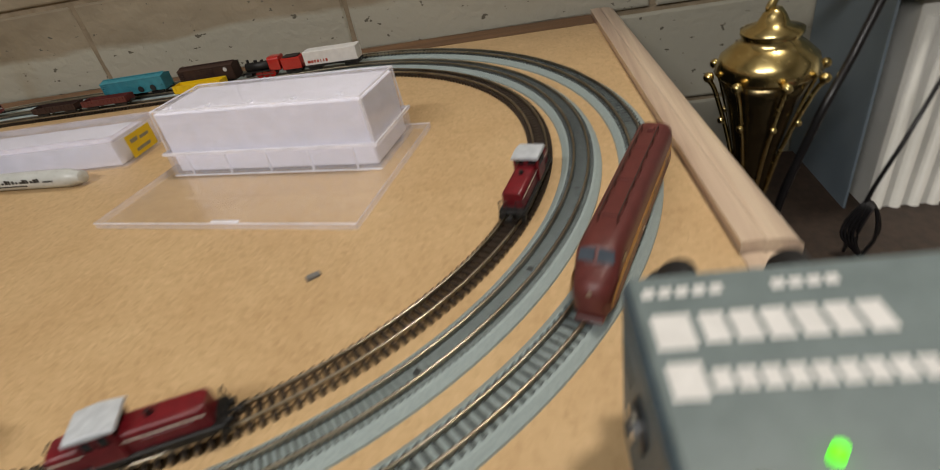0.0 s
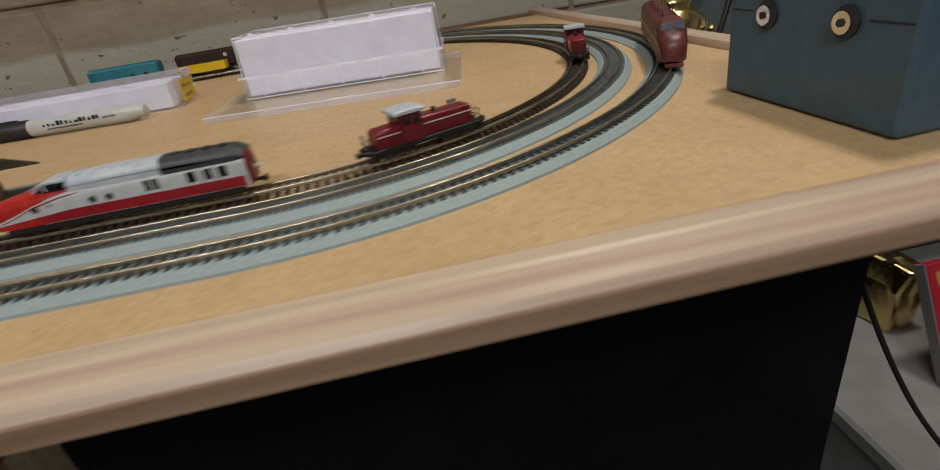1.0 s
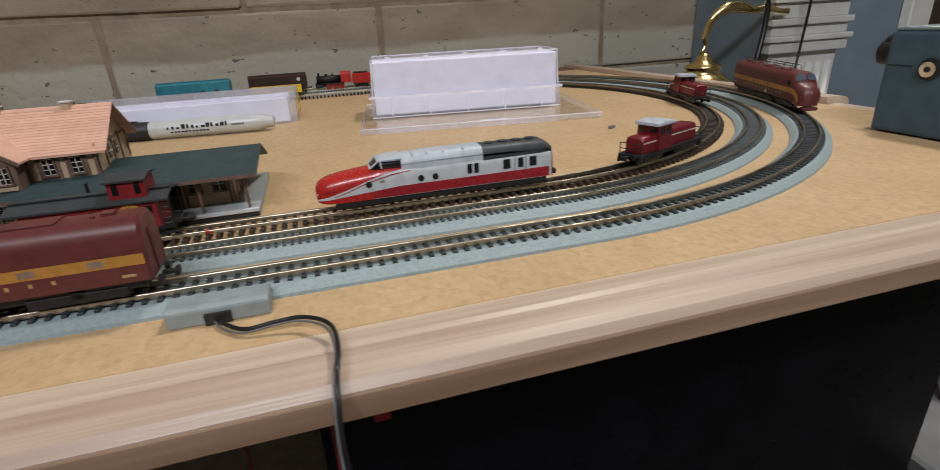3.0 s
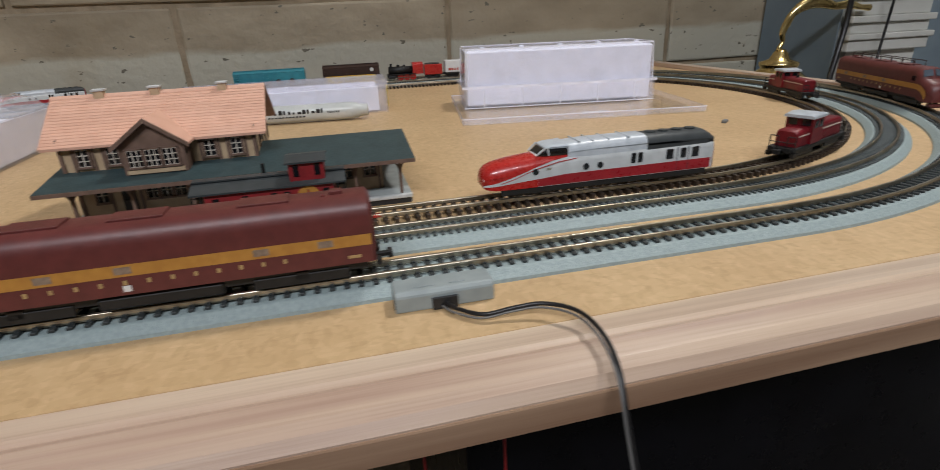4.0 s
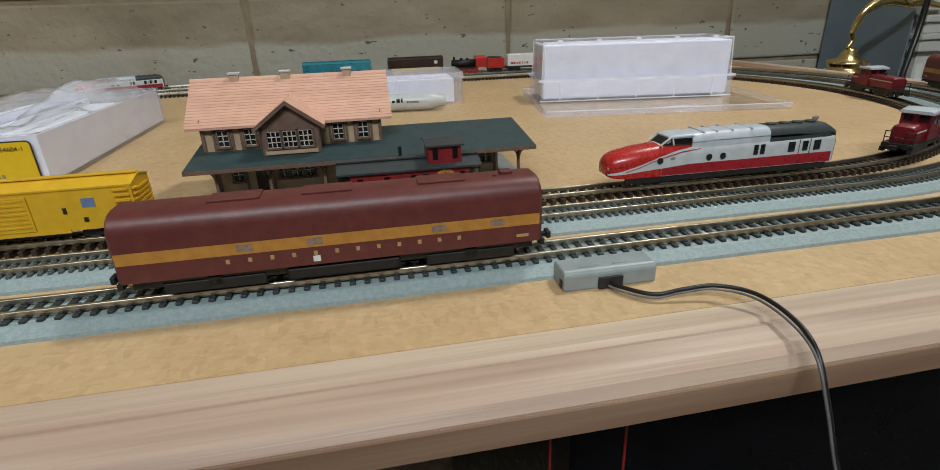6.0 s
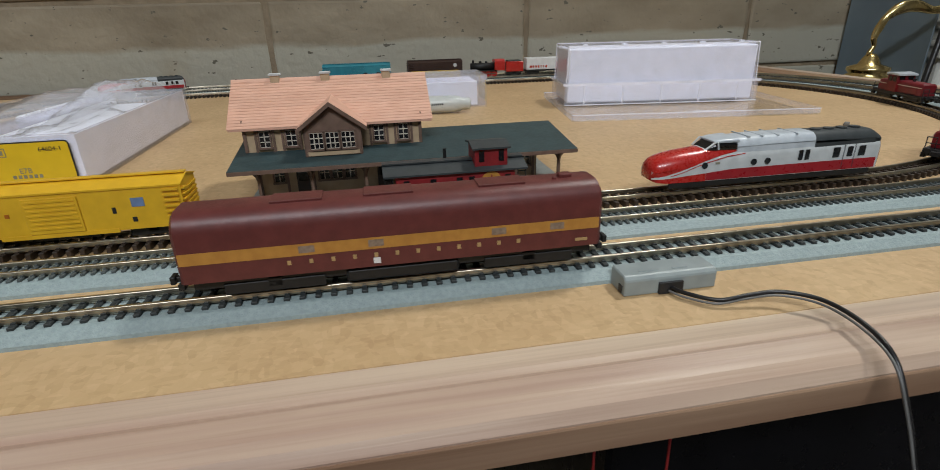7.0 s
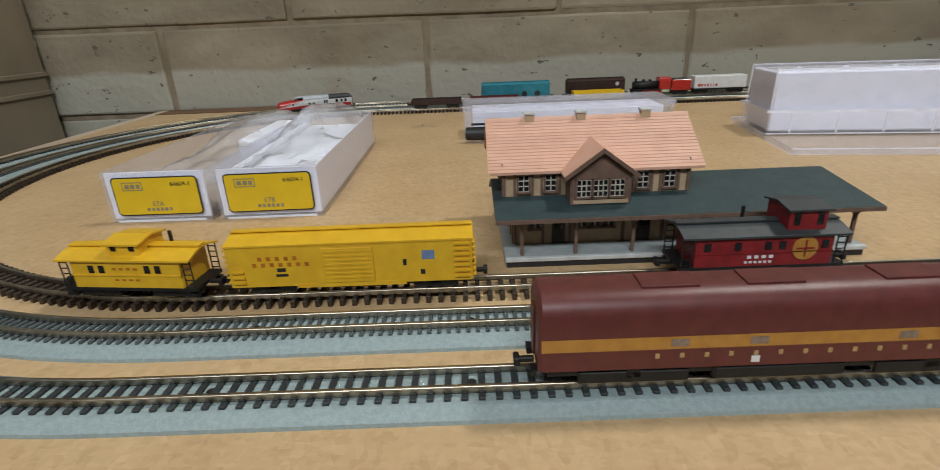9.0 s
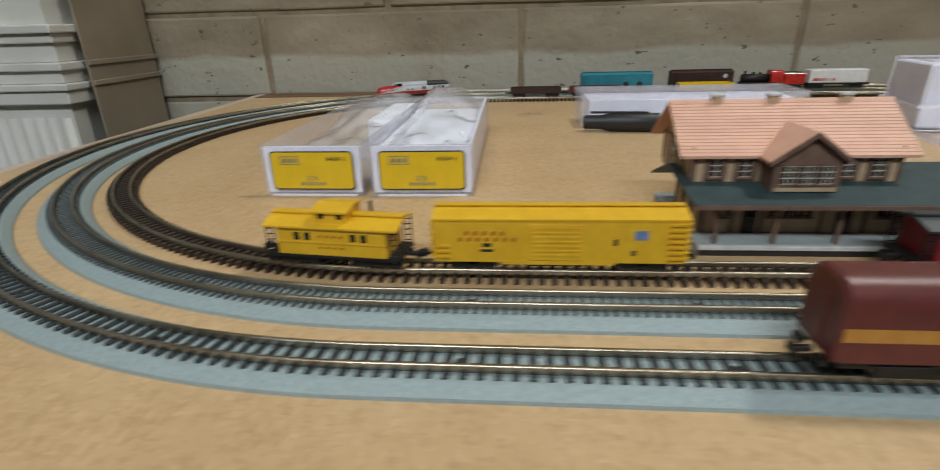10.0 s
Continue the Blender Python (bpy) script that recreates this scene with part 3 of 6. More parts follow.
def lay_track(name, track, pitch, sleeper_mat, bed, label):
    z1 = 0.0036 if bed else 0.0022
    t = thing(name, Matrix(), label, "track", "tracks of the railway")
    L = length(track)
    n = 360
    pts = [Vector((*along(track, L * i / n)[:2], 0)) for i in range(n)]
    if bed:
        sec = [(-0.0091, 0), (0.0091, 0), (0.0089, 0.0009), (0.0066, 0.0027), (0.0060, 0.0029), (-0.0060, 0.0029), (-0.0066, 0.0027), (-0.0089, 0.0009)]
        part("roadbed", sweep(bmesh.new(), pts, sec, closed=True), M["roadbed"], t, "grey moulded ballast bed")
    for s in (-1, 1):
        o = s * 0.0033
        part("rail", sweep(bmesh.new(), pts, [(o - 0.0006, z1), (o + 0.0006, z1), (o + 0.0002, z1 + 0.0004), (o + 0.00045, z1 + 0.0009), (o + 0.0004, z1 + 0.0014), (o - 0.0004, z1 + 0.0014), (o - 0.00045, z1 + 0.0009), (o - 0.0002, z1 + 0.0004)], closed=True), M["rail"], t, "", True)
    me = sleeper_mesh("sleeper", sleeper_mat, 0.0056 if bed else 0.0060, min(0.0015, pitch * 0.40), 0.0026 if bed else 0.0, z1)
    count = int(L / pitch)
    verts, faces = [], []
    run = XR - XL
    keep = set(range(count)) if count <= 300 else {i for i in range(count) if (i * L / count + 0.12) % L < 298 * L / count}
    base = [v.co.copy() for v in me.vertices]
    polys = [tuple(p.vertices) for p in me.polygons]
    for i in range(count):
        m = on_track(track, i * L / count, 0)
        if i in keep:
            ob = new("sleeper", me)
            ob.matrix_basis = m
            ob.parent = t
        else:
            k = len(verts)
            verts += [tuple(m @ v) for v in base]
            faces += [tuple(j + k for j in f) for f in polys]
    if verts:
        rest = bpy.data.meshes.new("sleepers_beyond")
        rest.from_pydata(verts, [], faces)
        rest.materials.append(sleeper_mat)
        ob = new("sleepers_beyond", rest)
        ob.parent = t
        tagged(ob, kind="stuff")
    if bed:  # screw holes in the bed, a joint every so often
        bm = bmesh.new()
        for i in range(int(L / 0.055)):
            x, y, a = along(track, 0.02 + i * 0.055)
            cyl(bm, x, y, 0.0031, 0.0010, 0.0006, n=10)
        tagged(part("screw_heads", bm, M["black"], t), kind="stuff")
    return t, z1 + 0.0014


# ---- rolling stock: x forward, z up from the rail's top ----
def loft(stations, bevel=0):
    """Skins of (x, half width, bottom, top, shoulder): a body with rounded roof shoulders."""
    bm = bmesh.new()
    rings = []
    for x, w, zb, zt, r in stations:
        pts = [(-w, zb), (-w, zb + (zt - zb) * 0.5), (-w, zt - r)]
        for k in range(1, 5):
            a = math.pi / 2 * k / 4
            pts.append((-w + min(r, w) * (1 - math.cos(a)), zt - r + r * math.sin(a)))
        pts += [(-u, v) for u, v in pts[::-1]]
        rings.append([bm.verts.new((x, u, v)) for u, v in pts])
    for a, b in zip(rings, rings[1:]):
        n = len(a)
        for i in range(n):
            bm.faces.new((a[i], a[(i + 1) % n], b[(i + 1) % n], b[i]))
    bm.faces.new(rings[0])
    bm.faces.new(rings[-1][::-1])
    bmesh.ops.remove_doubles(bm, verts=bm.verts, dist=1e-6)
    bmesh.ops.recalc_face_normals(bm, faces=bm.faces)
    return bm


def soft_edges(ob, angle=35):
    for p in ob.data.polygons:
        p.use_smooth = True
    ob.data.set_sharp_from_angle(angle=radians(angle))
    return ob


def bogie(parent, x, base=0.009, r=0.0021, half=0.0042, axles=2, low=True):
    b = part("bogie", boxes((x - base / 2 - 0.0024, x + base / 2 + 0.0024, -half, -half + 0.0009, 0.0010, 0.0036), (x - base / 2 - 0.0024, x + base / 2 + 0.0024, half - 0.0009, half, 0.0010, 0.0036),
                   (x - 0.0016, x + 0.0016, -half, half, 0.0020, 0.0042), bevel=0.0002), M["underframe"], parent)
    for k in range(axles):
        bm = bmesh.new()
        for s in (-1, 1):
            cyl(bm, x - base / 2 + base * k / (axles - 1), s * 0.0030, r, r, 0.0009, "y", 14)
        cyl(bm, x - base / 2 + base * k / (axles - 1), 0, r, 0.0004, 0.006, "y", 8)
        part("wheelset", bm, M["wheel"], b)
    return b


def coupler(parent, x, sgn):
    part("coupler", boxes((x, x + sgn * 0.0032, -0.0006, 0.0006, 0.0030, 0.0042), (x + sgn * 0.0030, x + sgn * 0.0042, -0.0014, 0.0014, 0.0027, 0.0046), bevel=0.0002), M["underframe"], parent)


def plate(parent, name, x0, x1, z0, z1, y, mat, label="", thick=0.00012):
    """A thin panel on both long sides."""
    obs = []
    for s in (-1, 1):
        obs.append(part(name, boxes((x0, x1, s * y, s * (y + thick), z0, z1)), M[mat], parent, label))
    return obs


def lettering(parent, name, xs, z, w, h, y, mat, sides=(-1, 1)):
    """Unreadable or proprietary lettering as plain bars, one mesh a line."""
    for s in sides:
        part(name, boxes(*[(x - w / 2, x + w / 2, s * y, s * (y + 0.00014), z - h / 2, z + h / 2) for x in xs]), M[mat], parent)


def diesel(m, nose):
    """A long maroon streamlined locomotive with a gold band; nose: a cab unit, otherwise a booster."""
    label = "maroon streamlined cab locomotive with a gold band and roof rails" if nose else "maroon streamlined booster locomotive with a gold band, flat ended"
    t = thing("diesel_locomotive" if nose else "booster_locomotive", m, label, "locomotive", "maroon diesel train")
    H, W, half = 0.0206, 0.0068, 0.0475
    zb = 0.0050
    if nose:
        st = [(-half, W - 0.0007, zb, H - 0.0007, 0.0048), (-half + 0.0008, W, zb, H, 0.0045), (0.026, W, zb, H, 0.0045), (0.0330, W, zb, H + 0.0001, 0.0045), (0.0365, W, zb, H - 0.0006, 0.0045), (0.0390, W - 0.0001, zb, H - 0.0040, 0.0042), (0.0400, W - 0.0002, zb - 0.0010, H - 0.0056, 0.0040),
              (0.0440, W - 0.0009, zb - 0.0018, H - 0.0068, 0.0044), (0.0464, W - 0.0020, zb - 0.0020, H - 0.0086, 0.0046), (0.0476, W - 0.0034, zb - 0.0018, H - 0.0112, 0.0040)]
    else:
        st = [(-half, W - 0.0007, zb, H - 0.0007, 0.0048), (-half + 0.0008, W, zb, H, 0.0045), (half - 0.0008, W, zb, H, 0.0045), (half, W - 0.0007, zb, H - 0.0007, 0.0048)]
    body = soft_edges(part("body", loft(st), M["maroon"], t))
    front = 0.0425 if nose else half - 0.0006
    plate(t, "gold_band", -half + 0.0008, 0.0385 if nose else front, 0.0094, 0.0121, W, "gold_stripe", "gold band along the side")
    if nose:  # the band sweeps down round the nose
        for s in (-1, 1):
            bm = bmesh.new()
            pts = [(0.0385, 0.01075), (0.0415, 0.0100), (0.0440, 0.0080), (0.0452, 0.0055)]
            ys = [W, W - 0.0002, W - 0.0006, W - 0.0010]
            up = [bm.verts.new((x + 0.0004, s * (y + 0.0002), z + 0.00135)) for (x, z), y in zip(pts, ys)]
            dn = [bm.verts.new((x - 0.0004, s * (y + 0.0002), z - 0.00135)) for (x, z), y in zip(pts, ys)]
            for i in range(3):
                bm.faces.new((up[i], up[i + 1], dn[i + 1], dn[i]))
            part("gold_band", bm, M["gold_stripe"], t)
        for s in (-1, 1):
            bm = bmesh.new()
            v = [(0.0372, s * 0.0006, 0.0196), (0.0394, s * 0.0006, 0.0164), (0.0390, s * 0.0054, 0.0158), (0.0371, s * 0.0050, 0.0190)]
            bm.faces.new([bm.verts.new((x + 0.0003, y, z + 0.0003)) for x, y, z in v])
            part("windscreen", bm, M["windscreen"], t, "glossy windscreen pane")
            part("side_window", boxes((0.0322, 0.0352, s * (W + 0.0001), s * (W - 0.0004), 0.0135, 0.0160)), M["glass_dark"], t)
        bm = bmesh.new()
        cyl(bm, 0.0468, 0, 0.0102, 0.0008, 0.0014, "x", 12)
        part("headlight", bm, M["grille_grey"], t, "small dull headlight")
        part("pilot", boxes((0.0445, 0.0488, -0.0042, 0.0042, 0.0006, 0.0024), bevel=0.0004), M["maroon"], t)
        rail_pts = [(-0.038 + 0.0105 * i, 0) for i in range(7)]
        for s in (-1, 1):
            bm = bmesh.new()
            for x, _ in rail_pts:
                tube(bm, [(x, s * 0.0030, H - 0.0006), (x, s * 0.0030, H + 0.0026)], 0.00022, 5)
            tube(bm, [(rail_pts[0][0], s * 0.0030, H + 0.0026), (rail_pts[-1][0], s * 0.0030, H + 0.0026)], 0.00022, 5)
            part("roof_rail", bm, M["boxcar_brown"], t, "thin brown aerial rail on posts")
    # louvre windows in the band, ribs on the roof
    for x in (-0.036, -0.022, 0.006, 0.021) if not nose else (-0.034, -0.012, 0.008):
        plate(t, "grille", x - 0.0020, x + 0.0014, 0.0100, 0.0116, W + 0.0001, "grille_grey")
    xs = [-0.027 + 0.0047 * i for i in range(12)]
    lettering(t, "lettering", xs, 0.0079, 0.0008, 0.0010, W, "gold_letter")
    lettering(t, "number_mark", (-0.0425,), 0.0068, 0.0030, 0.0007, W, "gold_letter")
    plate(t, "data_plate", 0.0050, 0.0066, 0.0058, 0.0072, W, "white")
    for x in (-0.024, 0.002, 0.022) if not nose else (-0.03, -0.006, 0.016):
        part("roof_panel", boxes((x - 0.0055, x + 0.0055, -0.0030, 0.0030, H - 0.0002, H + 0.00035), bevel=0.0001), M["maroon"], t)
    part("roof_vent", boxes((-0.0415, -0.0385, -0.0012, 0.0012, H - 0.0002, H + 0.0009), (-0.0375, -0.0365, 0.0012, 0.0020, H - 0.0002, H + 0.0006), bevel=0.0002), M["maroon"], t)
    ends = (-1,) if nose else (-1, 1)
    for e in ends:
        part("end_door", boxes((e * half, e * (half + 0.0004), -0.0017, 0.0017, 0.0055, 0.0165), bevel=0.0002), M["maroon"], t)
        part("end_step", boxes((e * half, e * (half + 0.0012), -0.0052, -0.0026, 0.0030, 0.0044), (e * half, e * (half + 0.0012), 0.0026, 0.0052, 0.0030, 0.0044)), M["underframe"], t)
        coupler(t, e * half, e)
    part("fuel_tank", boxes((-0.013, 0.013, -0.0060, 0.0060, 0.0012, 0.0044), bevel=0.0006), M["underframe"], t)
    part("chassis", boxes((-half + 0.002, half - (0.006 if nose else 0.002), -0.0052, 0.0052, 0.0028, 0.0052)), M["underframe"], t)
    for x in (-0.0300, 0.0285):
        bogie(t, x, base=0.0170, r=0.0020, half=0.0056, axles=3)
    return t


def switcher(m, label):
    """A red centre-cab shunter with a pale cab roof and end platforms."""
    t = thing("shunter_locomotive", m, label, "locomotive", "red shunters")
    part("frame", boxes((-0.0235, 0.0235, -0.0055, 0.0055, 0.0030, 0.0048), bevel=0.0003), M["underframe"], t)
    body = part("long_hood", loft([(-0.0015, 0.0044, 0.0048, 0.0122, 0.0018), (0.0195, 0.0044, 0.0048, 0.0120, 0.0018), (0.0205, 0.0040, 0.0048, 0.0114, 0.0020)]), M["red"], t)
    soft_edges(body)
    soft_edges(part("short_hood", loft([(-0.0205, 0.0040, 0.0048, 0.0108, 0.0020), (-0.0195, 0.0044, 0.0048, 0.0114, 0.0018), (-0.0105, 0.0044, 0.0048, 0.0116, 0.0018)]), M["red"], t))
    cab = soft_edges(part("cab", loft([(-0.0108, 0.0054, 0.0048, 0.0152, 0.0006), (-0.0015, 0.0054, 0.0048, 0.0152, 0.0006)]), M["red"], t))
    for s in (-1, 1):
        part("cab_window", boxes((-0.0095, -0.0068, s * 0.0054, s * 0.0056, 0.0112, 0.0142)), M["glass_dark"], cab)
        part("cab_window", boxes((-0.0055, -0.0028, s * 0.0054, s * 0.0056, 0.0112, 0.0142)), M["glass_dark"], cab)
        part("end_window", boxes((-0.0110, -0.0107, s * 0.0010, s * 0.0044, 0.0120, 0.0145)), M["glass_dark"], cab)
        part("end_window", boxes((-0.0016, -0.0012, s * 0.0010, s * 0.0044, 0.0124, 0.0145)), M["glass_dark"], cab)
        part("trim_line", boxes((-0.0015, 0.0200, s * 0.0044, s * 0.00455, 0.0092, 0.0097)), M["sash"], t)
        part("trim_line", boxes((-0.0200, -0.0108, s * 0.0044, s * 0.00455, 0.0088, 0.0093)), M["sash"], t)
        part("hood_door", boxes((0.0030, 0.0165, s * 0.0044, s * 0.0046, 0.0055, 0.0085), bevel=0.0001), M["red"], t)
    soft_edges(part("cab_roof", loft([(-0.0125, 0.0058, 0.0151, 0.0163, 0.0008), (-0.0062, 0.0060, 0.0151, 0.0170, 0.0010), (0.0002, 0.0058, 0.0151, 0.0163, 0.0008)]), M["silver_roof"], t, "silver-grey cab roof"))
    for e in (-1, 1):
        bm = bmesh.new()
        x = e * 0.0230
        for y in (-0.0050, -0.0018, 0.0018, 0.0050):
            tube(bm, [(x, y, 0.0046), (x, y, 0.0092)], 0.00022, 5)
        tube(bm, [(x, -0.0050, 0.0092), (x, -0.0018, 0.0092)], 0.00022, 5)
        tube(bm, [(x, 0.0018, 0.0092), (x, 0.0050, 0.0092)], 0.00022, 5)
        tube(bm, [(x, -0.0050, 0.0068), (x, 0.0050, 0.0068)], 0.0002, 5)
        part("handrail", bm, M["underframe"], t)
        bm = bmesh.new()
        for y in (-0.0032, 0.0032):
            cyl(bm, e * 0.0243, y, 0.0040, 0.0011, 0.0016, "x", 10)
        part("buffers", bm, M["underframe"], t)
        part("step", boxes((e * 0.0215, e * 0.0240, -0.0055, -0.0040, 0.0012, 0.0030), (e * 0.0215, e * 0.0240, 0.0040, 0.0055, 0.0012, 0.0030)), M["underframe"], t)
        coupler(t, e * 0.0236, e)
    bm = bmesh.new()
    cyl(bm, 0.0060, 0, 0.0128, 0.0009, 0.0018, n=10)
    part("exhaust", bm, M["underframe"], t)
    for x in (-0.0125, 0.0125):
        bogie(t, x, base=0.0090, r=0.0022, half=0.0048)
    return t


def railcar(m, label):
    """A streamlined red and white railcar with a round red nose, a raised cab and a silver roof."""
    t = thing("railcar", m, label, "railcar")
    half, W, zb = 0.0435, 0.0063, 0.0038
    nose_st = [(half, 0.0026, 0.0052, 0.0088, 0.0018), (half - 0.0006, 0.0040, 0.0044, 0.0102, 0.0030), (half - 0.0020, 0.0051, 0.0040, 0.0114, 0.0040), (half - 0.0045, 0.0058, zb, 0.0124, 0.0047), (half - 0.0100, 0.0062, zb, 0.0134, 0.0048), (half - 0.0190, W, zb, 0.0142, 0.0044)]
    body_st = [(half - 0.0190, W, zb, 0.0142, 0.0044), (half - 0.0240, W, zb, 0.0147, 0.0040), (-half + 0.0012, W, zb, 0.0152, 0.0036), (-half, W - 0.0003, zb, 0.0150, 0.0038)]
    shape = nose_st + body_st[1:]

    def skin(x, z, off):
        """The side's half width at that length and height, set off outwards."""
        for (xa, wa, _, za, ra), (xb, wb, _, zc, rb) in zip(shape, shape[1:]):
            if xb <= x <= xa:
                f = (x - xb) / (xa - xb)
                w, top, r = wb + (wa - wb) * f, zc + (za - zc) * f, rb + (ra - rb) * f
                up = min(max(0.0, z - (top - r)) / r, 0.98)
                return w - min(r, w) * (1 - math.sqrt(1 - up * up)) + off
        return W + off

    def swath(s, line, off, rows=5):
        """A painted field between two curves (x, lower, upper), laid on the side."""
        bm = bmesh.new()
        cols = []
        fine = []
        for (x0, l0, u0), (x1, l1, u1) in zip(line, line[1:]):
            for k in range(4):
                f = k / 4
                fine.append((x0 + (x1 - x0) * f, l0 + (l1 - l0) * f, u0 + (u1 - u0) * f))
        fine.append(line[-1])
        for x, lo, up in fine:
            cols.append([bm.verts.new((x, s * skin(x, lo + (up - lo) * j / rows, off), lo + (up - lo) * j / rows)) for j in range(rows + 1)])
        for p, q in zip(cols, cols[1:]):
            for j in range(rows):
                bm.faces.new((p[j], q[j], q[j + 1], p[j + 1]))
        return bm

    soft_edges(part("nose", loft(nose_st[::-1]), M["bright_red"], t, "rounded glossy red nose"), 50)
    soft_edges(part("body", loft(body_st), M["pale_grey"], t, "off-white sides"))
    soft_edges(part("tail_end", loft([(-half, W - 0.0002, zb, 0.0150, 0.0038), (-half - 0.0007, W - 0.0008, zb, 0.0145, 0.0040), (-half - 0.0011, W - 0.0020, zb + 0.0004, 0.0136, 0.0042)]), M["tail_red"], t, "dark red tail end"))
    # raised roof, silver towards the nose and dark at the tail
    soft_edges(part("silver_roof", loft([(half - 0.0300, 0.0056, 0.0122, 0.0174, 0.0030), (half - 0.0400, 0.0058, 0.0122, 0.0178, 0.0030), (-0.0165, 0.0058, 0.0122, 0.0178, 0.0030)]), M["silver_roof"], t, "bright silver raised roof"))
    part("roof_rib", boxes(*[(x - 0.00015, x + 0.00015, -0.0050, 0.0050, 0.0174, 0.01792) for x in (-0.0095, -0.0020, 0.0040, 0.0090)]), M["silver_roof"], t)
    soft_edges(part("dark_roof", loft([(-0.0165, 0.0060, 0.0122, 0.0176, 0.0034), (-half + 0.0030, 0.0060, 0.0122, 0.0174, 0.0034), (-half + 0.0010, 0.0058, 0.0122, 0.0164, 0.0034), (-half - 0.0002, 0.0054, 0.0122, 0.0150, 0.0012)]), M["dark_grey"], t, "dark grey tail roof"))
    for i in range(4):
        bm = bmesh.new()
        cyl(bm, -0.0205 - 0.0054 * i, 0, 0.0177, 0.0018, 0.0006, "z", 14)
        part("roof_fan", bm, M["dark_grey"], t)
    # glazed cab: dark glass behind white pillars
    part("cab_glass", loft([(half - 0.0196, 0.0040, 0.0139, 0.0143, 0.0003), (half - 0.0222, 0.0050, 0.0139, 0.0166, 0.0022), (half - 0.0302, 0.0054, 0.0139, 0.0172, 0.0028)]), M["glass_dark"], t, "dark glazed cab")
    soft_edges(part("cab_roof", loft([(half - 0.0218, 0.0040, 0.0163, 0.0168, 0.0004), (half - 0.0240, 0.0049, 0.0163, 0.0173, 0.0009), (half - 0.0303, 0.0056, 0.0164, 0.0176, 0.0011)]), M["silver_roof"], t))
    for s in (-1, 1):
        bm = bmesh.new()
        tube(bm, [(half - 0.0190, s * 0.0041, 0.0141), (half - 0.0222, s * 0.0048, 0.0167)], 0.00035, 6)
        tube(bm, [(half - 0.0232, s * 0.0052, 0.0141), (half - 0.0228, s * 0.0049, 0.0167)], 0.0003, 6)
        part("cab_pillar", bm, M["pale_grey"], t)
        part("red_band", swath(s, [(half - 0.0190, 0.0040, 0.0066), (half - 0.0290, 0.0040, 0.0074), (-half + 0.0012, 0.0040, 0.0076)], 0.00012), M["skirt_red"], t, "red band along the skirt")
        # the white field narrows into a stripe sweeping down round the nose, under a red crest
        part("white_sweep", swath(s, [(half - 0.0189, 0.0066, 0.0110), (half - 0.0130, 0.0062, 0.0090), (half - 0.0085, 0.0058, 0.0076), (half - 0.0045, 0.0054, 0.0065), (half - 0.0012, 0.0051, 0.0058), (half - 0.0004, 0.0050, 0.0055)], 0.00014), M["pale_grey"], t, "white stripe sweeping down the nose")
        part("red_crest", swath(s, [(half - 0.0189, 0.0110, 0.0139), (half - 0.0240, 0.0124, 0.0141), (half - 0.0300, 0.0133, 0.0142), (half - 0.0370, 0.0138, 0.0141)], 0.00014), M["bright_red"], t)
        part("crest_line", swath(s, [(half - 0.0060, 0.0060, 0.0063), (half - 0.0110, 0.0074, 0.0077), (half - 0.0150, 0.0089, 0.0092), (half - 0.0189, 0.0101, 0.0104), (half - 0.0260, 0.0117, 0.0120), (half - 0.0330, 0.0124, 0.0126)], 0.00022, 1), M["bright_red"], t)
        for x in (half - 0.0180, half - 0.0365, half - 0.0418):
            bm = bmesh.new()
            cyl(bm, x, s * (W + 0.0001), 0.0093, 0.0011, 0.0005, "y", 16)
            part("porthole", bm, M["glass_dark"], t)
        for x0, x1 in ((-0.0120, -0.0102), (-0.0146, -0.0128), (-0.0268, -0.0240), (-0.0320, -0.0298), (-0.0372, -0.0344)):
            part("window", boxes((x0, x1, s * W, s * (W + 0.00025), 0.0086, 0.0122), bevel=0.00015), M["glass_dark"], t)
        part("door_seam", boxes((-0.0330, -0.0328, s * W, s * (W + 0.00018), 0.0045, 0.0128), (-0.0286, -0.0284, s * W, s * (W + 0.00018), 0.0045, 0.0128)), M["dark_grey"], t)
        bm = bmesh.new()
        cyl(bm, half - 0.0012, s * 0.0032, 0.0072, 0.0007, 0.0016, "x", 10)
        part("headlight", bm, M["white"], t)
        part("underside", boxes((-half + 0.002, half - 0.006, s * 0.0050, s * 0.0059, 0.0016, 0.0042), bevel=0.0003), M["underframe"], t)
        part("end_window", boxes((-half - 0.00135, -half - 0.0009, s * 0.0009, s * 0.0030, 0.0090, 0.0118)), M["glass_dark"], t)
    lettering(t, "lettering", (half - 0.0228,), 0.0098, 0.0016, 0.0008, W, "print_grey")
    part("gangway", boxes((-half - 0.0030, -half - 0.0010, -0.0011, 0.0011, 0.0078, 0.0090), bevel=0.0003), M["pale_grey"], t)
    coupler(t, -half, -1)
    for x in (-0.0300, 0.0260):
        bogie(t, x, base=0.0100, r=0.0019, half=0.0050)
    return t


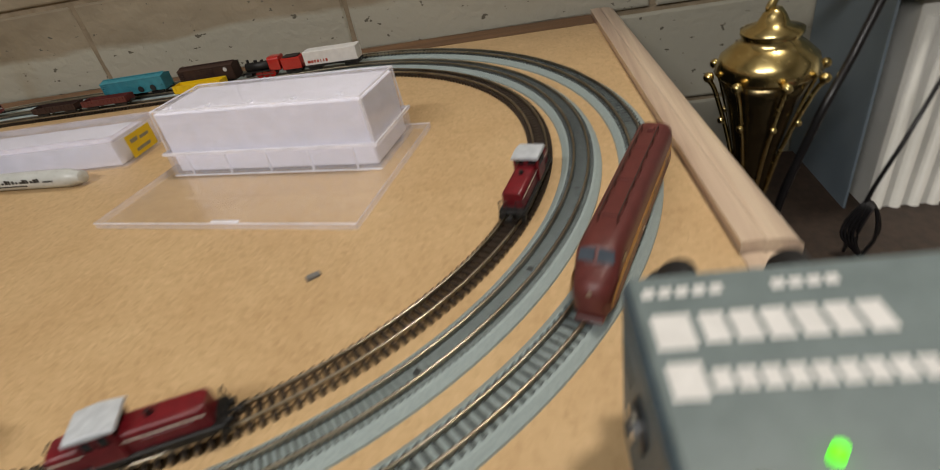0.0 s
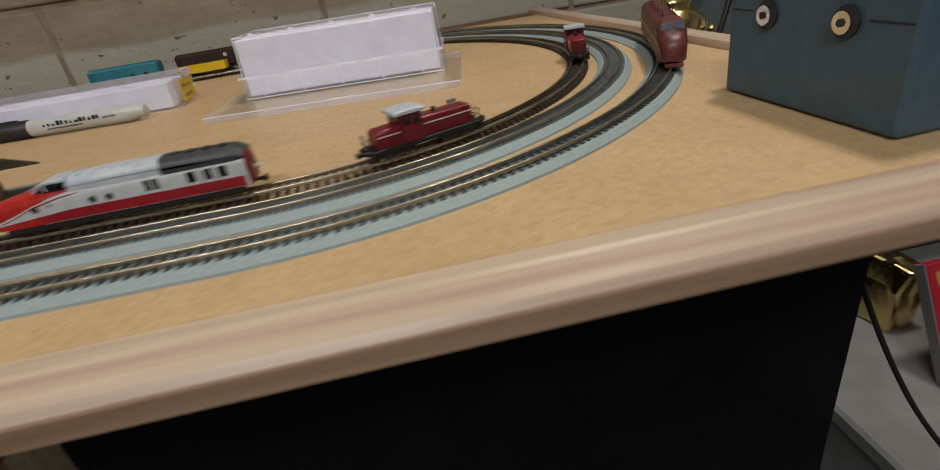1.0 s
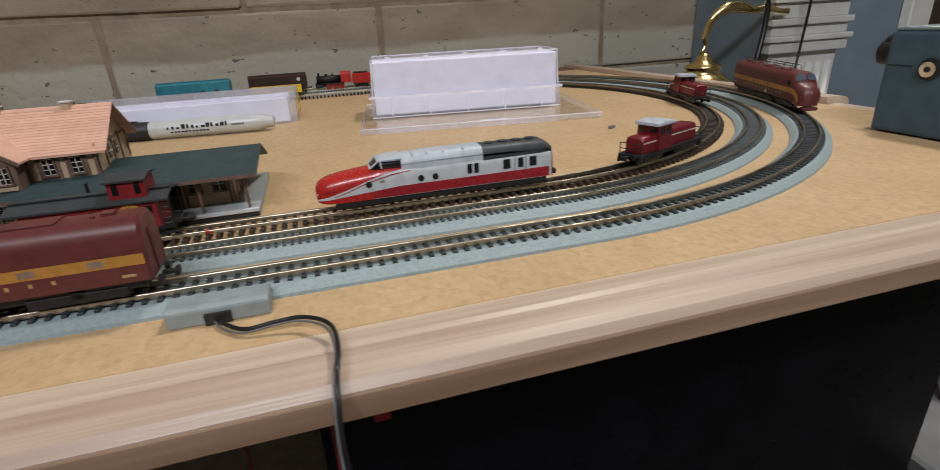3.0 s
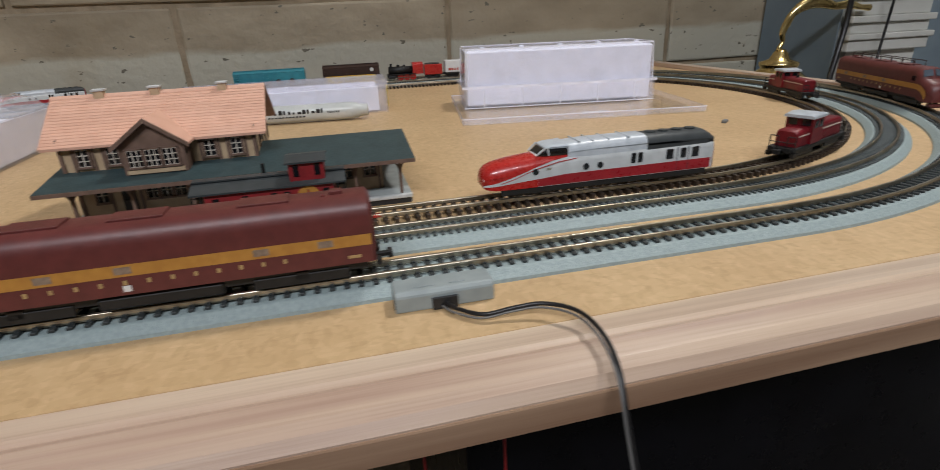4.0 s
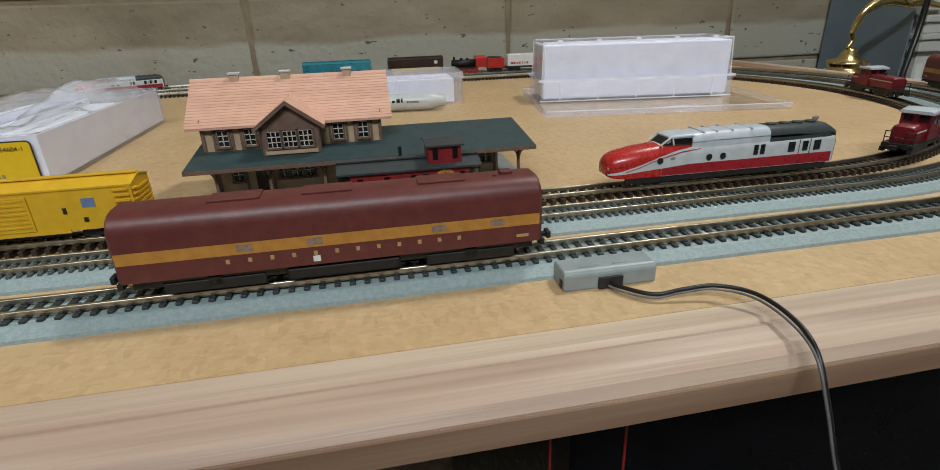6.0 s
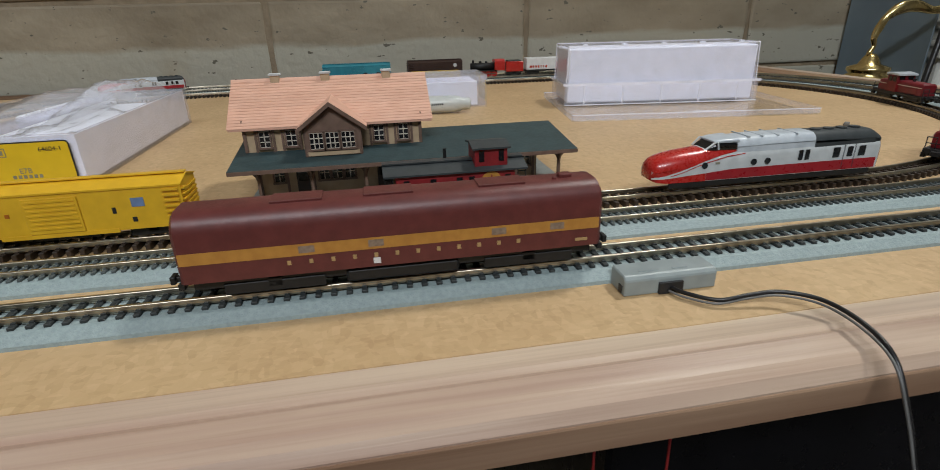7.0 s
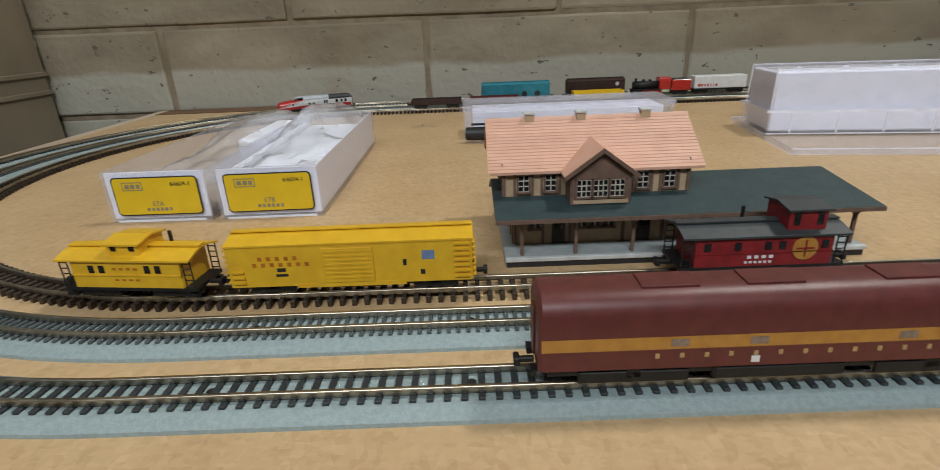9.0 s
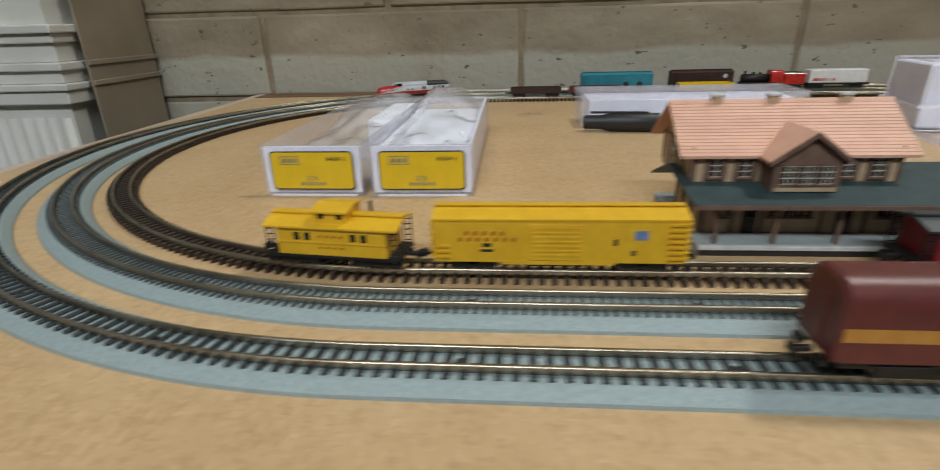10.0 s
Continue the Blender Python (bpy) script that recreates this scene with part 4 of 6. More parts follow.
def boxcar(m, colour, label, half=0.0335, H=0.0170, ribs=True):
    t = thing("boxcar", m, label, "goods wagon", "goods wagons")
    W = 0.0066
    bm = prism([(-W, 0.0038), (W, 0.0038), (W, H - 0.0010), (0, H + 0.0006), (-W, H - 0.0010)], -half, half)
    part("body", bm, M[colour], t)
    part("roof", prism([(-W - 0.0003, H - 0.0012), (0, H + 0.0005), (W + 0.0003, H - 0.0012), (W + 0.0003, H - 0.0007), (0, H + 0.0010), (-W - 0.0003, H - 0.0007)], -half - 0.0003, half + 0.0003), M[colour], t)
    part("roof_walk", boxes((-half, half, -0.0012, 0.0012, H + 0.0011, H + 0.0014)), M[colour], t)
    for s in (-1, 1):
        door = part("door", boxes((-0.0075, 0.0065, s * W, s * (W + 0.0004), 0.0045, H - 0.0022), bevel=0.0001), M[colour], t)
        part("door_ribs", boxes(*[(-0.0068, 0.0058, s * (W + 0.0004), s * (W + 0.0006), 0.0058 + 0.0013 * i, 0.0063 + 0.0013 * i) for i in range(7)]), M[colour], door)
        part("sill", boxes((-half * 0.45, half * 0.45, s * W, s * (W + 0.0002), 0.0032, 0.0044)), M[colour], t)
        for i in range(7):
            part("rung", boxes((half - 0.0050, half - 0.0008, s * W, s * (W + 0.0007), 0.0050 + 0.0016 * i, 0.0055 + 0.0016 * i)), M[colour], t)
        for i in range(3):
            part("rung", boxes((-half + 0.0008, -half + 0.0042, s * W, s * (W + 0.0006), 0.0050 + 0.0016 * i, 0.0055 + 0.0016 * i)), M[colour], t)
    for e in (-1, 1):
        part("end_ribs", boxes(*[(e * half, e * (half + 0.0005), -W + 0.0008, W - 0.0008, 0.0052 + 0.0014 * i, 0.0058 + 0.0014 * i) for i in range(7)]), M[colour], t)
        for i in range(7):
            part("rung", boxes((e * half, e * (half + 0.0009), -W + 0.0002, -W + 0.0026, 0.0050 + 0.0016 * i, 0.0054 + 0.0016 * i)), M[colour], t)
        coupler(t, e * half, e)
    part("underframe", boxes((-half + 0.001, half - 0.001, -0.0030, 0.0030, 0.0026, 0.0040), (-0.009, 0.009, -0.0046, 0.0046, 0.0018, 0.0036)), M["underframe"], t)
    for x in (-half + 0.0105, half - 0.0105):
        bogie(t, x, base=0.0078, r=0.0019, half=0.0046)
    return t


def caboose(m, colour, roof, label, mid_cupola):
    """A caboose with end platforms, railings and a cupola."""
    t = thing("caboose", m, label, "caboose", "cabooses")
    W, H = 0.0062, 0.0135
    half = 0.0190 if mid_cupola else 0.0205
    b0, b1 = (-half + 0.0035, half - 0.0035)
    part("body", boxes((b0, b1, -W, W, 0.0042, H - 0.0010), bevel=0.00015), M[colour], t)
    part("roof", prism([(-W - 0.0009, H - 0.0014), (-W * 0.5, H - 0.0002), (0, H + 0.0002), (W * 0.5, H - 0.0002), (W + 0.0009, H - 0.0014), (W + 0.0009, H - 0.0009), (W * 0.5, H + 0.0003), (0, H + 0.0007), (-W * 0.5, H + 0.0003), (-W - 0.0009, H - 0.0009)], -half, half), M[roof], t)
    part("roof_walk", boxes((-half, half, -0.0014, 0.0014, H + 0.0008, H + 0.0012)), M[roof], t)
    c0, c1 = (-0.0045, 0.0045) if mid_cupola else (0.0055, 0.0150)
    top = H + (0.0030 if mid_cupola else 0.0050)
    cup = part("cupola", boxes((c0, c1, -W * 0.82, W * 0.82, H - 0.0008, top), bevel=0.00015), M[colour], t)
    part("cupola_roof", prism([(-W * 0.95, top - 0.0004), (0, top + 0.0006), (W * 0.95, top - 0.0004), (W * 0.95, top + 0.0001), (0, top + 0.0011), (-W * 0.95, top + 0.0001)], c0 - 0.0008, c1 + 0.0008), M[roof], cup)
    for s in (-1, 1):
        for x in ((c0 + 0.0012), (c1 - 0.0026)):
            part("cupola_window", boxes((x, x + 0.0015, s * W * 0.82, s * (W * 0.82 + 0.0002), H + 0.0010, top - 0.0008)), M["glass_dark"], cup)
        for x in ((-0.0105, -0.0075, 0.0055, 0.0085) if mid_cupola else (-0.0150, -0.0075, 0.0000, 0.0035, 0.0140)):
            part("window", boxes((x, x + 0.0017, s * W, s * (W + 0.0002), 0.0086, 0.0108), bevel=0.0001), M["glass_dark"], t)
        part("grab_line", boxes((b0, b1, s * W, s * (W + 0.00025), 0.0078, 0.0081)), M[colour], t)
        for e in (-1, 1):
            bm = bmesh.new()
            for k in range(2):
                x = e * (half - 0.0004 - 0.0022 * k)
                tube(bm, [(x, s * (W - 0.0002), 0.0035), (x, s * (W - 0.0002), H - 0.0010)], 0.0002, 5)
            for k in range(5):
                z = 0.0050 + 0.0016 * k
                tube(bm, [(e * (half - 0.0026), s * (W - 0.0002), z), (e * (half - 0.0004), s * (W - 0.0002), z)], 0.00018, 5)
            part("end_ladder", bm, M["underframe"], t)
            part("step", boxes((e * (half - 0.0030), e * half, s * (W - 0.0012), s * W, 0.0018, 0.0026)), M["underframe"], t)
    part("deck", boxes((-half, half, -W, W, 0.0034, 0.0043)), M["underframe"], t)
    bm = bmesh.new()
    cyl(bm, -0.0020 if not mid_cupola else 0.0085, 0.0028, H + 0.0020, 0.0005, 0.0034, n=8)
    part("chimney", bm, M["underframe"], t)
    for e in (-1, 1):
        coupler(t, e * half, e)
    for x in (-half + 0.0085, half - 0.0085):
        bogie(t, x, base=0.0070, r=0.0019, half=0.0046)
    return t


def gondola(m, colour, label, half=0.0225, H=0.0085):
    t = thing("gondola_wagon", m, label, "goods wagon", "goods wagons")
    W = 0.0060
    part("floor_pan", boxes((-half, half, -W, W, 0.0036, 0.0046)), M[colour], t)
    for s in (-1, 1):
        part("side_wall", boxes((-half, half, s * (W - 0.0006), s * W, 0.0046, H), *[(-half + 0.004 * i + 0.002, -half + 0.004 * i + 0.0026, s * W, s * (W + 0.0004), 0.0046, H) for i in range(int(half * 2 / 0.004))]), M[colour], t)
        part("end_wall", boxes((s * (half - 0.0006), s * half, -W + 0.0006, W - 0.0006, 0.0046, H)), M[colour], t)
        coupler(t, s * half, s)
    for x in (-half + 0.008, half - 0.008):
        bogie(t, x, base=0.0070, r=0.0019, half=0.0046)
    return t


def container_wagon(m):
    t = thing("container_wagon", m, "flat wagon carrying a white box body with red lettering", "goods wagon", "goods wagons")
    half = 0.0242
    part("deck", boxes((-half, half, -0.0060, 0.0060, 0.0034, 0.0048), bevel=0.0002), M["underframe"], t)
    c = part("box_body", boxes((-half + 0.0006, half - 0.0006, -0.0062, 0.0062, 0.0050, 0.0160), bevel=0.0004), M["white"], t, "white box body")
    for k, w in enumerate((0.0026, 0.0018, 0.0014, 0.0016, 0.0008, 0.0008, 0.0018)):
        x = half - 0.0050 - 0.0026 * k
        for s in (-1, 1):
            part("lettering", boxes((x - w / 2, x + w / 2, s * 0.0062, s * 0.00635, 0.0068, 0.0090)), M["print_red"], c)
    for s in (-1, 1):
        coupler(t, s * half, s)
    for x in (-half + 0.008, half - 0.008):
        bogie(t, x, base=0.0072, r=0.0019, half=0.0046)
    return t


def steam_engine(m):
    t = thing("steam_locomotive", m, "small black steam locomotive with a red cab and tender", "locomotive")
    bm = bmesh.new()
    cyl(bm, 0.0135, 0, 0.0094, 0.0036, 0.0230, "x", 18)
    part("boiler", bm, M["underframe"], t, "", True)
    bm = bmesh.new()
    cyl(bm, 0.0225, 0, 0.0140, 0.0011, 0.0034, n=12)
    part("chimney", bm, M["underframe"], t)
    bm = bmesh.new()
    cyl(bm, 0.0155, 0, 0.0132, 0.0015, 0.0026, n=12)
    cyl(bm, 0.0095, 0, 0.0132, 0.0013, 0.0022, n=12)
    part("domes", bm, M["underframe"], t)
    part("running_board", boxes((-0.001, 0.0265, -0.0058, 0.0058, 0.0056, 0.0062)), M["underframe"], t)
    part("frame", boxes((-0.001, 0.0265, -0.0030, 0.0030, 0.0024, 0.0058)), M["underframe"], t)
    cab = soft_edges(part("cab", loft([(-0.0080, 0.0058, 0.0056, 0.0162, 0.0024), (0.0020, 0.0058, 0.0056, 0.0162, 0.0024)]), M["bright_red"], t, "red cab"))
    part("tender", boxes((-0.0270, -0.0095, -0.0056, 0.0056, 0.0040, 0.0135), bevel=0.0004), M["bright_red"], t, "red tender")
    part("coal", boxes((-0.0250, -0.0110, -0.0044, 0.0044, 0.0134, 0.0146), bevel=0.0006), M["underframe"], t)
    for s in (-1, 1):
        for x in (0.002, 0.008, 0.014):
            bm = bmesh.new()
            cyl(bm, x, s * 0.0032, 0.0030, 0.0030, 0.0010, "y", 16)
            part("driving_wheel", bm, M["bright_red"], t)
        part("rod", boxes((0.001, 0.021, s * 0.0042, s * 0.0046, 0.0026, 0.0032)), M["wheel"], t)
        bm = bmesh.new()
        cyl(bm, 0.0225, s * 0.0046, 0.0038, 0.0016, 0.0056, "x", 12)
        part("cylinder", bm, M["underframe"], t)
    bogie(t, -0.018, base=0.0090, r=0.0019, half=0.0044)
    return t


# ---- the railway as it stands ----
track_o, ZO = lay_track("outer_track", "outer", 0.0035, M["sleeper_dark"], True, "outer loop of model track on grey ballast bed, shiny rails")
track_m, ZM = lay_track("middle_track", "middle", 0.0024, M["sleeper_grey"], True, "middle loop of model track on grey ballast bed")
track_i, ZI = lay_track("inner_track", "inner", 0.0035, M["sleeper_brown"], False, "inner loop of brown-sleepered model track laid on the board")


def s_front(x):
    return x - XL


def s_back(track, x):
    return (XR - XL) + math.pi * TRACKS[track][1] + (XR - x)


FLIP = Matrix.Rotation(math.pi, 4, "Z")
diesel(on_track("outer", s_front(XR) + 0.2210 * 1.000 + 0.0475, ZO) @ FLIP, True)
diesel(on_track("outer", s_front(-0.0500), ZO) @ FLIP, False)
switcher(on_track("inner", XR - XL + 0.391 * 0.1760, ZI), "red centre-cab shunter with a silver-grey cab roof")
switcher(on_track("inner", XR - XL + 1.330 * 0.1760, ZI) @ FLIP, "red centre-cab shunter with a silver-grey roof, on the curve")
railcar(on_track("inner", s_front(0.0805), ZI) @ FLIP, "streamlined red and white railcar with a silver roof")
railcar(on_track("middle", s_back("middle", -0.251), ZM) @ Matrix.Diagonal((0.76, 0.9, 0.74, 1)), "red and white railcar standing by the wall")
bx = boxcar(on_track("inner", s_front(-0.1430), ZI), "yellow", "bright yellow boxcar with ribbed doors and red lettering")
lettering(bx, "lettering", [-0.0245 + 0.0024 * i for i in range(5)], 0.0122, 0.0011, 0.0011, 0.0066, "print_orange")
lettering(bx, "lettering", [-0.0262 + 0.0024 * i for i in range(7)], 0.0104, 0.0011, 0.0011, 0.0066, "print_orange")
lettering(bx, "number_mark", [-0.0190], 0.0088, 0.0024, 0.0010, 0.0066, "print_black")
lettering(bx, "number_mark", [-0.0190], 0.0072, 0.0034, 0.0007, 0.0066, "print_black")
lettering(bx, "emblem", [0.0215], 0.0118, 0.0034, 0.0026, 0.0066, "print_blue")
lettering(bx, "data_mark", [0.0150], 0.0098, 0.0010, 0.0018, 0.0066, "print_black")
lettering(bx, "data_mark", [0.0198], 0.0068, 0.0012, 0.0014, 0.0066, "print_black")
ycab = caboose(on_track("inner", s_front(-0.2050), ZI) @ Matrix.Scale(1.05, 4), "yellow", "yellow", "bright yellow caboose with a central cupola and black railings", True)
lettering(ycab, "lettering", [-0.0030 + 0.0020 * i for i in range(4)], 0.0098, 0.0010, 0.0006, 0.0062, "print_orange")
lettering(ycab, "lettering", [-0.0030 + 0.0020 * i for i in range(4)], 0.0066, 0.0010, 0.0005, 0.0062, "print_orange")
rcab = caboose(on_track("inner", s_front(-0.0300), ZI) @ Matrix.Scale(1.10, 4), "caboose_red", "dark_grey", "dark red caboose with grey roof and yellow round emblem", False)
for s in (-1, 1):
    bm = bmesh.new()
    cyl(bm, 0.0100, s * 0.0063, 0.0088, 0.0031, 0.0003, "y", 24)
    part("emblem", bm, M["gold_stripe"], rcab, "yellow round emblem")
    part("emblem_cross", boxes((0.0078, 0.0122, s * 0.00644, s * 0.0066, 0.0086, 0.0090), (0.0098, 0.0102, s * 0.00644, s * 0.0066, 0.0066, 0.0110)), M["caboose_red"], rcab)
lettering(rcab, "lettering", [-0.0035 + 0.0018 * i for i in range(4)], 0.0068, 0.0010, 0.0008, 0.0062, "white")
lettering(rcab, "number_mark", [-0.0042 + 0.0012 * i for i in range(6)], 0.0054, 0.0007, 0.0006, 0.0062, "white")

container_wagon(on_track("middle", s_back("middle", 0.1240), ZM))
steam_engine(on_track("middle", s_back("middle", 0.0700), ZM))
brown = boxcar(on_track("middle", s_back("middle", 0.0095), ZM), "boxcar_brown", "dark brown boxcar with a small round white emblem", half=0.0260, H=0.0165)
for s in (-1, 1):
    bm = bmesh.new()
    cyl(bm, -0.0190, s * 0.0066, 0.0125, 0.0018, 0.0003, "y", 16)
    part("emblem", bm, M["pale_grey"], brown)
tq = boxcar(on_track("middle", s_back("middle", -0.0645), ZM), "turquoise", "turquoise boxcar with black wheel graphics on its side", half=0.0310, H=0.0160)
for s in (-1, 1):
    for x in (-0.0075, -0.0195):
        bm = bmesh.new()
        cyl(bm, x, s * 0.0074, 0.0066, 0.0026, 0.0004, "y", 18)
        part("wheel_graphic", bm, M["print_black"], tq)
gondola(on_track("inner", s_back("inner", -0.1375), ZI), "boxcar_brown", "dark maroon low-sided open wagon by the wall")
gondola(on_track("inner", s_back("inner", -0.0850), ZI), "maroon", "maroon low-sided open wagon, empty")
gondola(on_track("inner", s_back("inner", 0.0080), ZI), "label_yellow", "yellow low-sided open wagon, empty", H=0.0100)


# ---- the station ----
def window_unit(parent, x0, x1, z0, z1, y, cols=2, rows=3, sgn=-1):
    """A sash window with glazing bars, proud of the wall at y, looking along -y."""
    w = part("window", boxes((x0, x1, y, y + 0.0003, z0, z1)), M["glass_dark"], parent)
    f = 0.00028
    part("frame", boxes((x0 - 0.0005, x0 + 0.0001, y - 0.0004, y + 0.0002, z0 - 0.0004, z1 + 0.0004), (x1 - 0.0001, x1 + 0.0005, y - 0.0004, y + 0.0002, z0 - 0.0004, z1 + 0.0004),
                        (x0 - 0.0005, x1 + 0.0005, y - 0.0004, y + 0.0002, z1 + 0.0001, z1 + 0.0006), (x0 - 0.0007, x1 + 0.0007, y - 0.0007, y + 0.0002, z0 - 0.0006, z0)), M["timber"], w)
    bars = [(x0 + (x1 - x0) * i / cols - f / 2, x0 + (x1 - x0) * i / cols + f / 2, y - 0.0003, y, z0, z1) for i in range(cols + 1)]
    bars += [(x0, x1, y - 0.0003, y, z0 + (z1 - z0) * i / rows - f / 2, z0 + (z1 - z0) * i / rows + f / 2) for i in range(rows + 1)]
    part("glazing_grid", boxes(*bars), M["sash"], w)
    return w


def station():
    t = thing("station", Matrix.Translation((0, 0, 0)), "model railway station with salmon tiled roof and dark green canopy", "station building")
    # platform with a pale kerb
    part("platform", boxes((-0.0990, 0.0155, 0.0795, 0.1330, 0.0, 0.0030)), M["platform"], t)
    part("kerb", boxes((-0.0990, 0.0155, 0.0778, 0.0794, 0.0020, 0.0034), bevel=0.0002), M["kerb"], t)
    # black strip paints the shade of the gap below the kerb
    part("plinth", boxes((-0.0986, 0.0150, 0.0784, 0.0794, 0.0, 0.0020)), M["print_black"], t)
    # ground floor
    gx0, gx1, gy0, gy1 = -0.0955, 0.0060, 0.0905, 0.1180
    part("ground_floor", boxes((gx0, gx1, gy0, gy1, 0.0030, 0.0172)), M["stucco"], t, "cream plaster walls")
    # slanting lower roof, in front of the upper floor and over the long wing
    def roof_z(y):
        return 0.0170 + 0.12 * (y - 0.0772)
    prof = [(0.0765, roof_z(0.0765)), (0.1100, roof_z(0.1100)), (0.1300, roof_z(0.1100) - 0.0082), (0.1300, roof_z(0.1100) - 0.0090), (0.1100, roof_z(0.1100) - 0.0008), (0.0765, roof_z(0.0765) - 0.0008)]
    part("lower_roof", prism(prof, -0.1020, 0.0172), M["roof_green"], t, "dark green felt roof")
    gab = [(0.0905, 0.0170), (0.1175, 0.0170), (0.1100, roof_z(0.110) - 0.0009), (0.0905, roof_z(0.0905) - 0.0009)]
    part("gable", prism(gab, 0.0050, 0.0060), M["stucco"], t)
    part("fascia", boxes((-0.1020, 0.0172, 0.0761, 0.0765, roof_z(0.0765) - 0.0014, roof_z(0.0765) - 0.0001)), M["timber"], t)
    # upper floor
    ux0, ux1, uy0, uy1 = -0.0985, -0.0370, 0.0938, 0.1300
    part("upper_floor", boxes((ux0, ux1, uy0, uy1, 0.0165, 0.0290)), M["stucco"], t, "cream plaster walls with brown timbers")
    ridge_y, ridge_z, eave_y, eave_z = 0.1115, 0.0415, 0.0917, 0.0275
    slope = (ridge_z - eave_z) / (ridge_y - eave_y)
    part("upper_gable", prism([(uy0, 0.0285), (uy1, 0.0285), (ridge_y, ridge_z - 0.0012)], ux0, ux1), M["stucco"], t)
    roof = part("tiled_roof", prism([(eave_y, eave_z - 0.0006), (ridge_y, ridge_z - 0.0006), (2 * ridge_y - eave_y, eave_z - 0.0006), (2 * ridge_y - eave_y, eave_z), (ridge_y, ridge_z), (eave_y, eave_z)], -0.1030, -0.0330), M["roof_tile"], t, "salmon tiled roof")
    courses = 17
    for side in (-1, 1):
        for i in range(courses):
            y0 = eave_y + (ridge_y - eave_y) * i / courses
            y1 = eave_y + (ridge_y - eave_y) * (i + 1.04) / courses
            z0, z1 = eave_z + slope * (y0 - eave_y), eave_z + slope * (y1 - eave_y)
            if side > 0:
                y0, y1 = 2 * ridge_y - y0, 2 * ridge_y - y1
            part("tile_course", prism([(y0, z0 + 0.0001), (y0, z0 + 0.00030), (y1, z1 + 0.00012), (y1, z1 - 0.0001)], -0.1034, -0.0326), M["roof_tile"], roof)
    part("ridge_cap", prism([(ridge_y - 0.0009, ridge_z - 0.0003), (ridge_y, ridge_z + 0.0007), (ridge_y + 0.0009, ridge_z - 0.0003)], -0.1034, -0.0326), M["roof_tile"], roof)
    for x in (-0.0880, -0.0700, -0.0475):
        ch = part("chimney", boxes((x - 0.0016, x + 0.0016, ridge_y - 0.0014, ridge_y + 0.0014, ridge_z - 0.0016, ridge_z + 0.0016), bevel=0.0001), M["stucco"], t)
        part("cap", boxes((x - 0.0020, x + 0.0020, ridge_y - 0.0018, ridge_y + 0.0018, ridge_z + 0.0016, ridge_z + 0.0023), bevel=0.0001), M["kerb"], ch)
    # the bay with its little gable
    bx0, bx1, by = -0.0775, -0.0585, 0.0855
    cx = (bx0 + bx1) / 2
    bay = part("bay", prism([(bx0, 0.0178), (bx1, 0.0178), (bx1, 0.0285), (cx, 0.0345), (bx0, 0.0285)], by, 0.1000, axis="y"), M["timber"], t, "brown timber bay with a small gable")
    ap, ez = 0.0364, 0.0277
    for s in (-1, 1):
        e = cx + s * 0.0118
        bm = prism([(cx, ap - 0.0007), (e, ez - 0.0007), (e, ez), (cx, ap)], by - 0.0016, 0.1040, axis="y")
        part("gable_roof", bm, M["roof_tile"], bay)
        bm = prism([(cx, ap - 0.0014), (e, ez - 0.0014), (e, ez + 0.0001), (cx, ap + 0.0001)], by - 0.0021, by - 0.0016, axis="y")
        part("bargeboard", bm, M["timber"], bay)
    for k in range(3):
        x0 = bx0 + 0.0018 + 0.0053 * k
        window_unit(bay, x0, x0 + 0.0045, 0.0207, 0.0262, by - 0.0003, 3, 3)
    part("bay_sill", boxes((bx0 + 0.0008, bx1 - 0.0008, by - 0.0006, by, 0.0184, 0.0198)), M["stucco"], bay)
    for s_, xx in ((-1, bx0), (1, bx1)):
        part("bay_side", boxes((xx - 0.0002, xx + 0.0002, by, uy0, 0.0182, 0.0285)), M["timber"], bay)
    # upper windows and posts
    for x in (-0.0935, -0.0845, -0.0540, -0.0452):
        window_unit(t, x, x + 0.0036, 0.0206, 0.0262, uy0 - 0.0003, 2, 3)
        part("post", boxes((x - 0.0016, x - 0.0008, uy0 - 0.0005, uy0, 0.0186, 0.0280)), M["timber"], t)
        part("post", boxes((x + 0.0044, x + 0.0052, uy0 - 0.0005, uy0, 0.0186, 0.0280)), M["timber"], t)
    part("corner_post", boxes((ux0 - 0.0003, ux0 + 0.0008, uy0 - 0.0006, uy0, 0.0190, 0.0285)), M["timber"], t)
    part("corner_post", boxes((ux1 - 0.0008, ux1 + 0.0003, uy0 - 0.0006, uy0, 0.0190, 0.0285)), M["timber"], t)
    # timbers on the end walls
    for xx, sg in ((ux0, -1), (ux1, 1)):
        for y in (uy0 + 0.0004, 0.1030, 0.1115, 0.1200, uy1 - 0.0012):
            part("end_timber", boxes((xx, xx + sg * 0.0004, y, y + 0.0008, 0.0185, 0.0300)), M["timber"], t)
        part("end_timber", boxes((xx, xx + sg * 0.0004, uy0, uy1, 0.0284, 0.0293)), M["timber"], t)
        for y in (0.1060, 0.1140):
            part("end_window", boxes((xx, xx + sg * 0.0003, y, y + 0.0036, 0.0222, 0.0272)), M["glass_dark"], t)
            part("end_window_bar", boxes((xx, xx + sg * 0.0005, y + 0.0016, y + 0.0020, 0.0222, 0.0272), (xx, xx + sg * 0.0005, y, y + 0.0036, 0.0245, 0.0249)), M["sash"], t)
